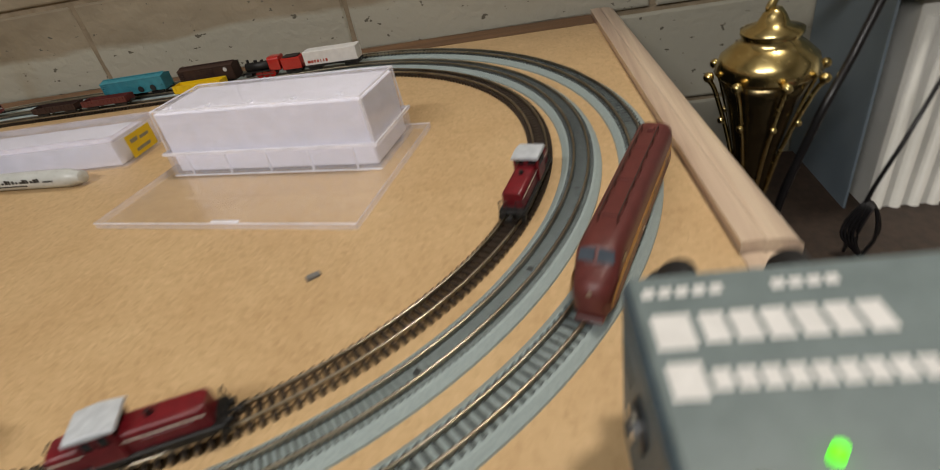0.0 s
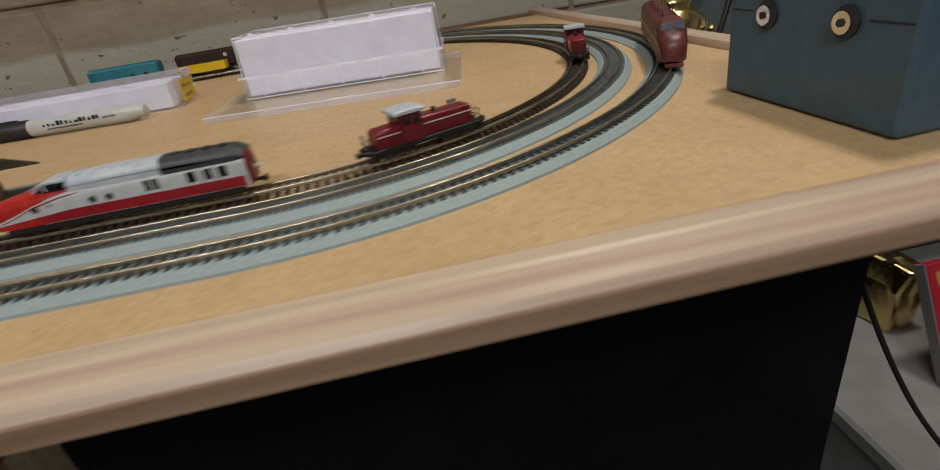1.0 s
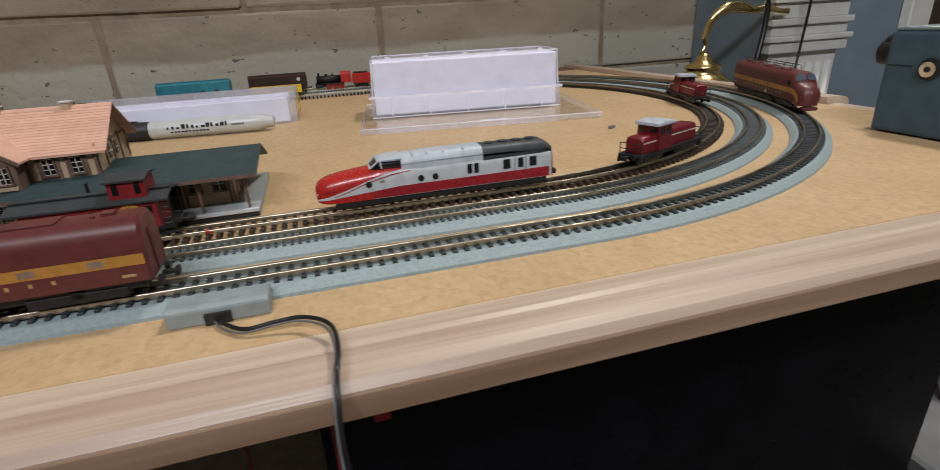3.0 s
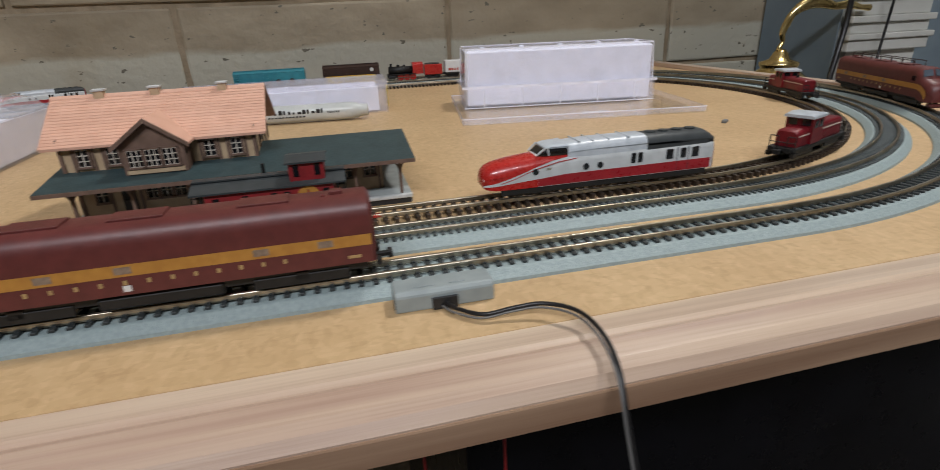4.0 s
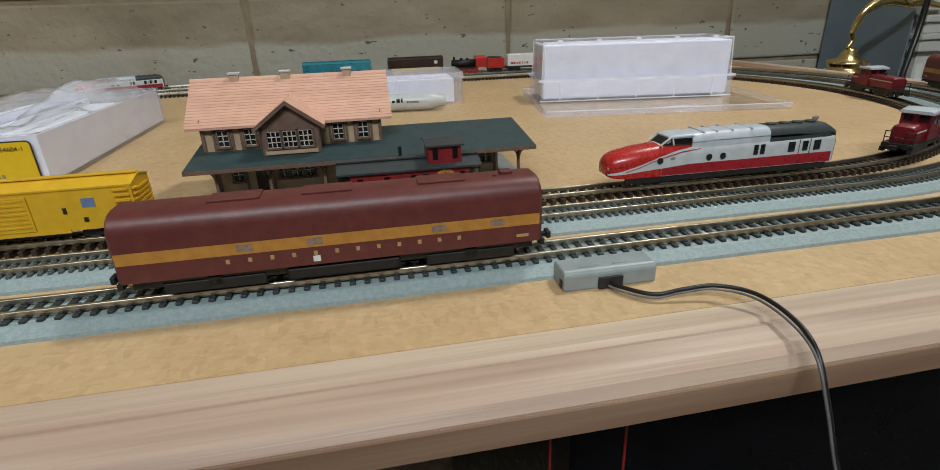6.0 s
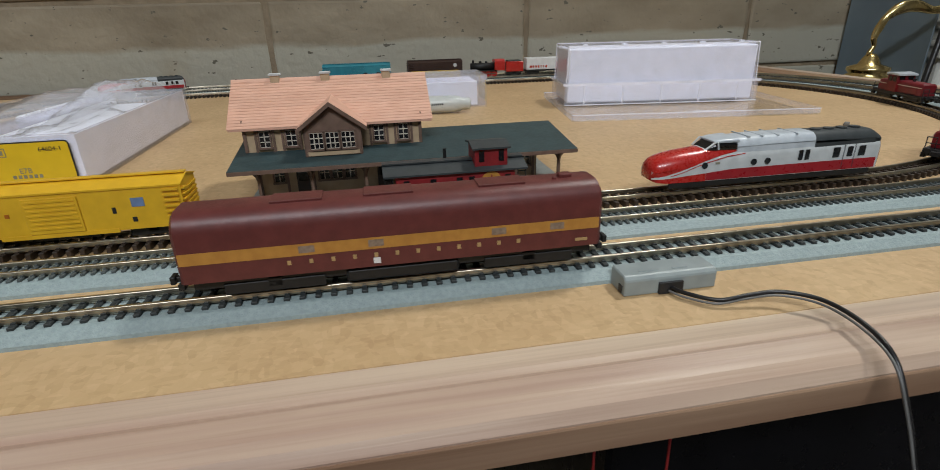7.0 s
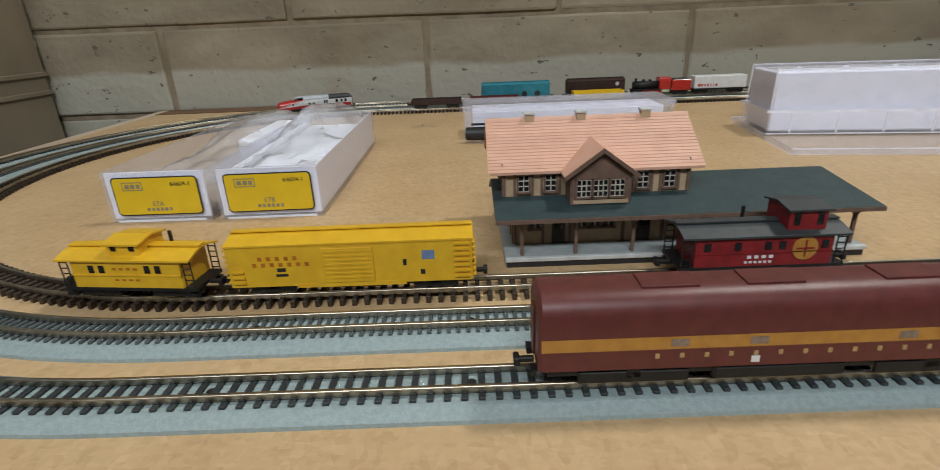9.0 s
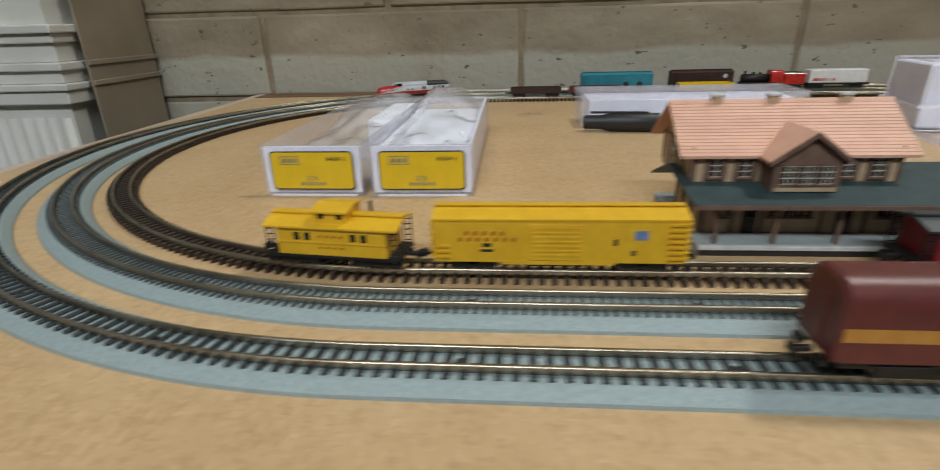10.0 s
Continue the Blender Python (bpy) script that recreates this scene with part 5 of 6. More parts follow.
    for xx, sg in ((gx0, -1), (gx1, 1)):
        for y in (gy0 + 0.0003, 0.0990, 0.1075, gy1 - 0.0012):
            part("end_timber", boxes((xx, xx + sg * 0.0004, y, y + 0.0009, 0.0032, 0.0170)), M["timber"], t)
        for y in (0.1015, 0.1105):
            part("end_window", boxes((xx, xx + sg * 0.0003, y, y + 0.0036, 0.0080, 0.0145)), M["glass_dark"], t)
    # ground floor openings and posts
    for x, w, cols in ((-0.0900, 0.0036, 2), (-0.0745, 0.0036, 2), (-0.0700, 0.0036, 2), (-0.0655, 0.0036, 2), (-0.0420, 0.0036, 2), (-0.0250, 0.0036, 2), (-0.0090, 0.0040, 2), (-0.0005, 0.0040, 2)):
        window_unit(t, x, x + w, 0.0085, 0.0135, gy0 - 0.0003, cols, 2)
    for x in (-0.0825, -0.0540, -0.0330, -0.0165):
        d = part("door", boxes((x, x + 0.0044, gy0 - 0.0004, gy0, 0.0030, 0.0140)), M["dark_wood"], t)
        part("door_panel", boxes((x + 0.0006, x + 0.0038, gy0 - 0.0006, gy0 - 0.0004, 0.0085, 0.0132)), M["glass_dark"], d)
    for x in (-0.0952, -0.0860, -0.0770, -0.0590, -0.0460, -0.0370, -0.0210, -0.0110, 0.0045):
        part("wall_post", boxes((x, x + 0.0009, gy0 - 0.0005, gy0, 0.0032, 0.0170)), M["timber"], t)
    # canopy posts with curved braces
    for x in (-0.0935, -0.0762, -0.0580, -0.0400, -0.0220, -0.0040, 0.0120):
        post = part("canopy_post", boxes((x - 0.0005, x + 0.0005, 0.0808, 0.0818, 0.0030, 0.0168)), M["timber"], t)
        for s in (-1, 1):
            bm = bmesh.new()
            tube(bm, spline([(x, 0.0813, 0.0108), (x + s * 0.0010, 0.0813, 0.0138), (x + s * 0.0044, 0.0813, 0.0166)], 4), 0.00035, 5)
            part("brace", bm, M["timber"], post)
        bm = bmesh.new()
        tube(bm, spline([(x, 0.0813, 0.0112), (x, 0.0800, 0.0140), (x, 0.0772, 0.0160)], 4), 0.00035, 5)
        part("brace", bm, M["timber"], post)
    return t


station()


# ---- boxes and cases on the board ----
def shell(bm, x0, x1, y0, y1, z0, z1, th=0.0012):
    """One moulded open box: outer skin, rim and inner skin."""
    def ring4(i, z):
        return [bm.verts.new(c) for c in ((x0 + i, y0 + i, z), (x1 - i, y0 + i, z), (x1 - i, y1 - i, z), (x0 + i, y1 - i, z))]
    loops = [ring4(0, z0), ring4(0, z1), ring4(th, z1), ring4(th, z0 + th)]
    bm.faces.new(loops[0][::-1])
    for a, b in zip(loops, loops[1:]):
        for k in range(4):
            bm.faces.new((a[k], a[(k + 1) % 4], b[(k + 1) % 4], b[k]))
    bm.faces.new(loops[3])
    return bm


def rounded_card(x0, x1, z0, z1, y0, y1, r, n=4):
    """A thin upright card with rounded corners."""
    prof = []
    for cx, cz, a0 in ((x1 - r, z1 - r, 0), (x0 + r, z1 - r, 90), (x0 + r, z0 + r, 180), (x1 - r, z0 + r, 270)):
        for k in range(n + 1):
            a = radians(a0 + 90 * k / n)
            prof.append((cx + r * math.cos(a), cz + r * math.sin(a)))
    return prism(prof, y0, y1, axis="y")


def text_mesh(body, size, mat, parent, m, name="lettering"):
    cu = bpy.data.curves.new(name, "FONT")
    cu.body, cu.size, cu.align_x, cu.align_y = body, size, "CENTER", "CENTER"
    cu.extrude = 0.00004
    tmp = bpy.data.objects.new(name, cu)
    scene.collection.objects.link(tmp)
    bpy.context.view_layer.update()
    me = bpy.data.meshes.new_from_object(tmp.evaluated_get(bpy.context.evaluated_depsgraph_get()))
    bpy.data.objects.remove(tmp)
    me.materials.clear()
    me.materials.append(mat)
    ob = new(name, me)
    ob.parent, ob.matrix_basis = parent, m
    return ob


UPRIGHT = Matrix.Rotation(math.pi / 2, 4, "X")


def model_box(m, words, label):
    """A clear plastic model box: white sleeve inside, yellow card label on its end, an empty cradle and crumpled film on top."""
    t = thing("model_box", m, label, "box", "empty model boxes")
    w, d, h = 0.0438, 0.146, 0.0222
    part("shell", shell(bmesh.new(), 0, w, 0, d, 0, h, 0.0008), M["plastic"], t, "clear plastic shell")
    full = words.endswith("B")
    part("end_card", boxes((0.0012, w - 0.0012, 0.0010, 0.0022, 0.0016, h - 0.0008)), M["paper_white"], t, "white end card")
    if full:
        part("side_card", boxes((w - 0.0022, w - 0.0012, 0.0024, d - 0.0012, 0.0016, h - 0.0010)), M["paper_white"], t, "white card side")
        part("side_card", boxes((0.0012, 0.0022, 0.0024, d - 0.0012, 0.0016, h - 0.0040)), M["paper_white"], t)
    part("foot", boxes((0.0030, w - 0.0030, -0.0008, -0.0001, 0.0002, 0.0012), bevel=0.0002), M["plastic_edge"], t, "clear moulded foot")
    lx0, lx1, lz0, lz1 = 0.0046, w - 0.0040, 0.0036, h - 0.0030
    part("border", rounded_card(lx0 - 0.0005, lx1 + 0.0005, lz0 - 0.0005, lz1 + 0.0005, -0.0003, -0.00005, 0.0018), M["print_black"], t, "thin dark outline round the label")
    lab = part("label_card", rounded_card(lx0, lx1, lz0, lz1, -0.0004, -0.0003, 0.0014), M["label_yellow"], t, "yellow printed end label")
    part("logo_mark", boxes((0.0084, 0.0170, -0.00052, -0.0004, lz1 - 0.0019, lz1 - 0.0016), (0.0084, 0.0170, -0.00052, -0.0004, lz1 - 0.0052, lz1 - 0.0049), (0.0084, 0.0087, -0.00052, -0.0004, lz1 - 0.0049, lz1 - 0.0019), (0.0167, 0.0170, -0.00052, -0.0004, lz1 - 0.0049, lz1 - 0.0019),
                             (0.0096, 0.0114, -0.00052, -0.0004, lz1 - 0.0043, lz1 - 0.0026), (0.0120, 0.0138, -0.00052, -0.0004, lz1 - 0.0043, lz1 - 0.0026), (0.0144, 0.0160, -0.00052, -0.0004, lz1 - 0.0043, lz1 - 0.0026)), M["print_grey"], lab)
    text_mesh("64604-1", 0.0026, M["print_black"], lab, Matrix.Translation((0.0330, -0.00048, lz1 - 0.0028)) @ UPRIGHT)
    text_mesh(words, 0.0030, M["print_grey"], lab, Matrix.Translation((0.0220, -0.00048, 0.0080)) @ UPRIGHT)
    part("lettering", boxes(*[(0.0168 + 0.0019 * i, 0.0180 + 0.0019 * i, -0.00052, -0.0004, 0.0050, 0.0064) for i in range(6)]), M["print_grey"], lab)
    # the cradle's folded foam and loose film, peaking towards the far end
    rng = random.Random(len(words) * 31 + ord(words[-1]))
    bm = bmesh.new()
    nx, ny = 14, 34
    grid = []
    for j in range(ny + 1):
        row = []
        for i in range(nx + 1):
            u, v = i / nx, j / ny
            fold = noise.noise(Vector((u * 3.2 + ord(words[-1]), v * 5.5, 1.7)))
            fold2 = abs(noise.noise(Vector((u * 7.5, v * 11 + ord(words[-1]), 4.2))))
            z = 0.0105 + 0.0085 * v * math.sin(math.pi * min(1, max(0, u * 0.9 + 0.05))) + 0.0040 * fold + 0.0030 * fold2
            if words.endswith("B"):
                z += 0.0050 + 0.0095 * math.exp(-((v - 0.72) / 0.20) ** 2) * math.exp(-((u - 0.30) / 0.38) ** 2) + 0.0035 * abs(noise.noise(Vector((u * 9, v * 21, 7.7))))
            else:
                z += 0.0030 + 0.0060 * math.exp(-((v - 0.85) / 0.22) ** 2)
            row.append(bm.verts.new((0.0030 + (w - 0.0060) * u + 0.0012 * fold, 0.006 + (d - 0.010) * v, max(0.0068, z))))
        grid.append(row)
    for j in range(ny):
        for i in range(nx):
            bm.faces.new((grid[j][i], grid[j][i + 1], grid[j + 1][i + 1], grid[j + 1][i]))
    part("film", bm, M["bag"], t, "crumpled clear film", True)
    if full:
        part("tray", boxes((0.0026, w - 0.0026, 0.0030, d - 0.004, 0.0010, 0.0150), bevel=0.0016, seg=2), M["paper_white"], t, "white foam cradle")
    else:
        part("tray", boxes((0.0240, w - 0.0030, 0.078, d - 0.004, 0.0010, 0.0190), bevel=0.0016, seg=2), M["paper_white"], t, "white foam block at the far end")
        part("insert", boxes((0.0026, w - 0.0026, 0.0040, d - 0.004, 0.0009, 0.0014)), M["tan_card"], t, "tan card floor")
    return t


model_box(Matrix.Translation((-0.2625, 0.1375, 0)) @ Matrix.Rotation(radians(-1.0), 4, "Z"), "E7A", "clear plastic model box with yellow end label, open on top")
model_box(Matrix.Translation((-0.2155, 0.1365, 0)) @ Matrix.Rotation(radians(0.5), 4, "Z"), "E7B", "clear plastic model box with crumpled film bulging out")

# long clear box with a white inner sleeve
lb = thing("long_box", Matrix.Translation((-0.1125, 0.2830, 0)) @ Matrix.Rotation(radians(-0.6), 4, "Z"), "long clear plastic box with a white sleeve and yellow end label", "box", "empty model boxes")
part("shell", shell(bmesh.new(), 0, 0.1405, 0, 0.0400, 0, 0.0214, 0.0010), M["plastic"], lb, "clear plastic shell")
part("lid", boxes((0.0, 0.1405, 0.0, 0.0400, 0.0215, 0.0225), bevel=0.0003), M["plastic"], lb, "clear flat lid")
part("lid_rim", boxes((-0.0006, 0.1411, -0.0006, 0.0, 0.0185, 0.0225), (-0.0006, 0.1411, 0.0400, 0.0406, 0.0185, 0.0225), (-0.0006, 0.0, 0.0, 0.0400, 0.0185, 0.0225), (0.1405, 0.1411, 0.0, 0.0400, 0.0185, 0.0225)), M["plastic"], lb)
part("sleeve", boxes((0.0060, 0.1345, 0.0030, 0.0370, 0.0014, 0.0180), bevel=0.0004), M["paper_white"], lb, "white card sleeve")
part("end_label", boxes((0.1412, 0.1415, 0.0080, 0.0330, 0.0030, 0.0175)), M["label_yellow"], lb, "yellow end label")
part("label_print", boxes((0.14152, 0.14162, 0.0110, 0.0180, 0.0120, 0.0145), (0.14152, 0.14162, 0.0200, 0.0290, 0.0115, 0.0135), (0.14152, 0.14162, 0.0130, 0.0270, 0.0055, 0.0075)), M["print_grey"], lb)

# large clear display case on its loose lid
turn = Matrix.Translation((0.0785, 0.2585, 0)) @ Matrix.Rotation(radians(-8.5), 4, "Z")
case = thing("display_case", turn @ Matrix.Translation((0, 0, 0.0010)), "large clear plastic display case with a white liner, closed", "display case")
CW, CD, CH = 0.1360, 0.0470, 0.0395


def tapered(x0, x1, y0, y1, z0, z1, inset, th):
    bm = bmesh.new()
    lo_o = [(x0, y0), (x1, y0), (x1, y1), (x0, y1)]
    hi_o = [(x0 + inset, y0 + inset), (x1 - inset, y0 + inset), (x1 - inset, y1 - inset), (x0 + inset, y1 - inset)]
    a = [bm.verts.new((x, y, z0)) for x, y in lo_o]
    b = [bm.verts.new((x, y, z1)) for x, y in hi_o]
    bm.faces.new(b)
    for i in range(4):
        bm.faces.new((a[i], a[(i + 1) % 4], b[(i + 1) % 4], b[i]))
    bmesh.ops.recalc_face_normals(bm, faces=bm.faces)
    bmesh.ops.bevel(bm, geom=[e for e in bm.edges if not e.is_boundary], offset=0.0016, segments=2, affect="EDGES")
    return bm


cover = part("cover", tapered(0.0012, CW - 0.0012, 0.0012, CD - 0.0012, 0.0148, CH, 0.0009, 0.001), M["plastic"], case, "clear moulded cover")
cover.modifiers.new("thickness", "SOLIDIFY").thickness = 0.0008
base = part("base", shell(bmesh.new(), 0, CW, 0, CD, 0, 0.0148, 0.0012), M["plastic"], case, "clear moulded base")
part("flange", boxes((-0.0012, CW + 0.0012, -0.0012, 0.0, 0.0136, 0.0152), (-0.0012, CW + 0.0012, CD, CD + 0.0012, 0.0136, 0.0152), (-0.0012, 0, 0, CD, 0.0136, 0.0152), (CW, CW + 0.0012, 0, CD, 0.0136, 0.0152)), M["plastic_edge"], case)
part("liner", boxes((0.0026, CW - 0.0026, 0.0026, CD - 0.0026, 0.0016, 0.0376), bevel=0.0008), M["paper_white"], case, "white paper liner")
for i in range(5):
    x = 0.014 + (CW - 0.028) * i / 4
    part("rib", boxes((x - 0.0005, x + 0.0005, -0.0003, 0.0006, 0.0010, 0.0134), bevel=0.0002), M["plastic_edge"], case)
    part("lug", boxes((x - 0.0016, x + 0.0016, 0.0034, 0.0060, CH - 0.0002, CH + 0.0012), bevel=0.0004), M["plastic_edge"], case)
i_ = 0.0023
corners = [(i_, i_), (CW - i_, i_), (CW - i_, CD - i_), (i_, CD - i_)]
# added milky beads paint the glints on the cover's edges
for k in range(4):
    (xa, ya), (xb, yb) = corners[k], corners[(k + 1) % 4]
    bm = bmesh.new()
    tube(bm, [(xa, ya, CH - 0.0003), (xb, yb, CH - 0.0003)], 0.00045, 6)
    part("edge_glint", bm, M["plastic_edge"], case, "milky bead standing in for the edge's glint")
    bm = bmesh.new()
    fx, fy = (0.0014 if xa < 0.05 else CW - 0.0014), (0.0014 if ya < 0.02 else CD - 0.0014)
    tube(bm, [(fx, fy, 0.0152), (xa, ya, CH - 0.0006)], 0.00040, 6)
    part("edge_glint", bm, M["plastic_edge"], case)
# milky line in place of the highlight along the base
part("foot_glint", boxes((0.0, CW, -0.0010, 0.0, 0.0002, 0.0010), bevel=0.0002), M["plastic_edge"], case)
tray = thing("case_lid", turn @ Matrix.Translation((-0.006, -0.0550, 0)), "clear plastic tray lying under and before the display case", "plastic lid")
part("sheet", boxes((0.0, 0.1530, 0.0, 0.1040, 0.0004, 0.0009)), M["lid_plastic"], tray)
part("rim", boxes((0.0, 0.1530, 0.0, 0.0010, 0.0012, 0.0040), (0.0, 0.1530, 0.1030, 0.1040, 0.0012, 0.0040), (0.0, 0.0010, 0.0010, 0.1030, 0.0012, 0.0040), (0.1520, 0.1530, 0.0010, 0.1030, 0.0012, 0.0040), bevel=0.0003), M["plastic"], tray, "low clear rim")
# pale strips imitate highlights on the tray's rim
for y in (0.0, 0.1036):
    part("rim_glint", boxes((0.0, 0.1530, y, y + 0.0004, 0.0040, 0.0045)), M["plastic_edge"], tray, "milky bead standing in for the edge's glint")
for x in (0.0, 0.1526):
    part("rim_glint", boxes((x, x + 0.0004, 0.0004, 0.1036, 0.0040, 0.0045)), M["plastic"], tray)
part("latch", boxes((0.0740, 0.0900, 0.0010, 0.0030, 0.0036, 0.0046), bevel=0.0003), M["plastic_edge"], tray, "bright clip on the lid's edge")

# marker pen
pen = thing("marker_pen", Matrix.Translation((-0.1115, 0.2735, 0.0060)) @ Matrix.Rotation(radians(-5.0), 4, "Z"), "white felt marker pen with a black cap, lying down", "pen")
TURN_X = Matrix.Rotation(math.pi / 2, 4, "Y")


def spun(profile, n=24):
    bm = lathe(bmesh.new(), profile, n)
    bmesh.ops.transform(bm, matrix=TURN_X, verts=bm.verts)
    return bm


soft_edges(part("cap", spun([(0.0030, 0.0), (0.0042, 0.0004), (0.0045, 0.012), (0.0057, 0.016), (0.0060, 0.046), (0.0057, 0.0465)]), M["print_black"], pen, "black cap"))
part("clip", boxes((0.004, 0.040, -0.0010, 0.0010, 0.0055, 0.0068), bevel=0.0003), M["print_black"], pen, "pocket clip")
soft_edges(part("barrel", spun([(0.0054, 0.0465), (0.0056, 0.048), (0.0057, 0.112), (0.0050, 0.1175), (0.0040, 0.119), (0.0039, 0.1240), (0.0030, 0.1246)]), M["pen_grey"], pen, "white barrel"))
rng = random.Random(4)
mark = bmesh.new()
for i in range(13):
    x = 0.058 + i * 0.0030
    tall = rng.uniform(0.0010, 0.0030)
    bm2 = box(mark, x, x + rng.uniform(0.0010, 0.0026), -0.00585, -0.0056, 0.0006, 0.0006 + tall)
for i in range(11):
    box(mark, 0.060 + i * 0.0022, 0.0615 + i * 0.0022, -0.00585, -0.0055, -0.0016, -0.0008)
for i in range(6):
    box(mark, 0.098 + i * 0.0014, 0.0988 + i * 0.0014, -0.0058, -0.0055, 0.0002, 0.0014)
part("print", mark, M["print_black"], pen, "black printed marks")

# ---- small things ----
feeder = thing("track_feeder", Matrix.Translation((0.0, 0.0, 0.0)), "small grey track feeder clip with a cable", "track feeder")
part("housing", prism([(0.0002, 0.0), (0.0002, 0.0040), (0.0012, 0.0050), (0.0078, 0.0050), (0.0078, 0.0)], 0.0, 0.0235, bevel=0.0003), M["feeder_grey"], feeder)
part("groove", boxes((0.0045, 0.0095, 0.0024, 0.0030, 0.00495, 0.0052), (0.0130, 0.0170, 0.0024, 0.0030, 0.00495, 0.0052), bevel=0.0001), M["feeder_grey"], feeder)
part("socket", boxes((0.0085, 0.0145, -0.0006, 0.0004, 0.0002, 0.0030)), M["print_black"], feeder)
part("end_notch", boxes((-0.0002, 0.0001, 0.0014, 0.0030, 0.0006, 0.0024)), M["print_black"], feeder)


def cable(name, pts, r, mat, label, category="cable", n=8):
    bm = bmesh.new()
    tube(bm, spline(pts, 10), r, n)
    ob = part(name, bm, M[mat], None, "", True)
    return tagged(ob, label, category)


FEED = [(0.0115, -0.0004, 0.0016), (0.0135, -0.0040, 0.0016), (0.0185, -0.0085, 0.0018), (0.0250, -0.0095, 0.0028), (0.0315, -0.0110, 0.0036), (0.0372, -0.0165, 0.0038), (0.0386, -0.0255, 0.0032), (0.0376, -0.0338, 0.0010), (0.0370, -0.0395, -0.0070), (0.0376, -0.0430, -0.0160), (0.0400, -0.0470, -0.0300), (0.0440, -0.0460, -0.0600), (0.0450, -0.0300, -0.1200), (0.0460, -0.0100, -0.3000)]
cable("black_cable", FEED, 0.00052, "wire_black", "black two-core cable running over the table rim")
cable("white_cable", [(x - 0.0008, y - 0.0004 - 0.0005 * (i > 6), z - 0.0006) for i, (x, y, z) in enumerate(FEED)], 0.00030, "wire_white", "thin white wire beside the black cable")
cable("red_wire", [(0.030, 0.020, -0.0115), (0.031, 0.018, -0.10), (0.030, 0.02, -0.3)], 0.0005, "wire_red", "thin red wire hanging under the table")
cable("red_wire", [(0.004, 0.020, -0.0115), (0.005, 0.018, -0.10), (0.004, 0.02, -0.3)], 0.0005, "wire_red", "thin dark red wire hanging under the table")

tag = thing("red_clip", Matrix.Translation((0.0465, 0.0, 0.0)), "small red plastic clip under the table edge", "clip")
part("jaw", boxes((-0.0025, 0.0025, 0.0, 0.004, -0.0410, -0.0373), bevel=0.0006), M["bright_red"], tag)
part("jaw", boxes((-0.0019, 0.0021, 0.0, 0.004, -0.0367, -0.0114), bevel=0.0006), M["bright_red"], tag)

peg = thing("rerailer_tip", Matrix.Translation((0.0010, 0.0600, ZI - 0.0008)) @ Matrix.Rotation(0.2, 4, "Z"), "tiny red plastic tip lying between the rails", "plastic tip")
part("tip", boxes((-0.0014, 0.0014, -0.0008, 0.0008, -0.0005, 0.0008), bevel=0.0003), M["bright_red"], peg)
part("stem", boxes((0.0014, 0.0065, -0.0004, 0.0004, -0.0003, 0.0003), bevel=0.0001), M["pale_grey"], peg)

chip = thing("wood_chip", Matrix.Translation((0.2056, 0.1526, 0)) @ Matrix.Rotation(0.7, 4, "Z"), "small grey-brown chip lying on the board", "debris")
bm = boxes((-0.0028, 0.0028, -0.0013, 0.0013, 0, 0.0016), bevel=0.0003)
for v in bm.verts:
    v.co.z *= 1 - 0.12 * v.co.x / 0.0028
part("splinter", bm, M["grey_card"], chip)
scrap = thing("film_scrap", Matrix.Translation((-0.1444, 0.3386, 0.0006)), "clear film scrap with a dark speck on the board", "debris")
bm = bmesh.new()
vs = [bm.verts.new((0.011 * math.cos(a) * random.uniform(0.7, 1.1), 0.008 * math.sin(a) * random.uniform(0.7, 1.1), 0.0004 * math.sin(3 * a))) for a in [2 * math.pi * i / 9 for i in range(9)]]
c = bm.verts.new((0, 0, 0.0010))
for i in range(9):
    bm.faces.new((vs[i], vs[(i + 1) % 9], c))
part("film", bm, M["lid_plastic"], scrap)
part("speck", boxes((-0.0016, -0.0002, -0.001, 0.0004, 0.0009, 0.0014), bevel=0.0002), M["boxcar_brown"], scrap)

# ---- speed controller ----
ctl = thing("speed_controller", Matrix.Translation((0.3178, 0.0042, 0)) @ Matrix.Rotation(radians(2.6), 4, "Z"), "blue-grey plastic speed controller with green lamp and knobs", "controller")
KX, KY, KH = 0.0980, 0.0790, 0.0480
part("case", boxes((0, KX, 0, KY, 0.0006, KH), bevel=0.0016, seg=2), M["case_blue"], ctl, "dark blue-grey case")
lid = part("lid", boxes((0.0010, KX - 0.0010, 0.0010, KY - 0.0010, KH, KH + 0.0016), bevel=0.0005), M["case_lid"], ctl, "grey-green top panel")
zt = KH + 0.0016
part("logo", boxes((0.0028, 0.0093, 0.0590, 0.0670, zt, zt + 0.0001), *[(0.0108 + 0.0050 * i, 0.0148 + 0.0050 * i, 0.0600, 0.0668, zt, zt + 0.0001) for i in range(6)]), M["white"], lid, "white logo blocks")
part("lettering", boxes((0.0028, 0.0083, 0.0490, 0.0560, zt, zt + 0.0001), *[(0.0093 + 0.0036 * i, 0.0121 + 0.0036 * i, 0.0505, 0.0545, zt, zt + 0.0001) for i in range(9)]), M["white"], lid)
part("lettering", boxes(*[(0.0028 + 0.0030 * i, 0.0049 + 0.0030 * i, 0.0716, 0.0740, zt, zt + 0.0001) for i in range(5)], *[(0.0253 + 0.0030 * i, 0.0275 + 0.0030 * i, 0.0716, 0.0740, zt, zt + 0.0001) for i in range(4)]), M["white"], lid)
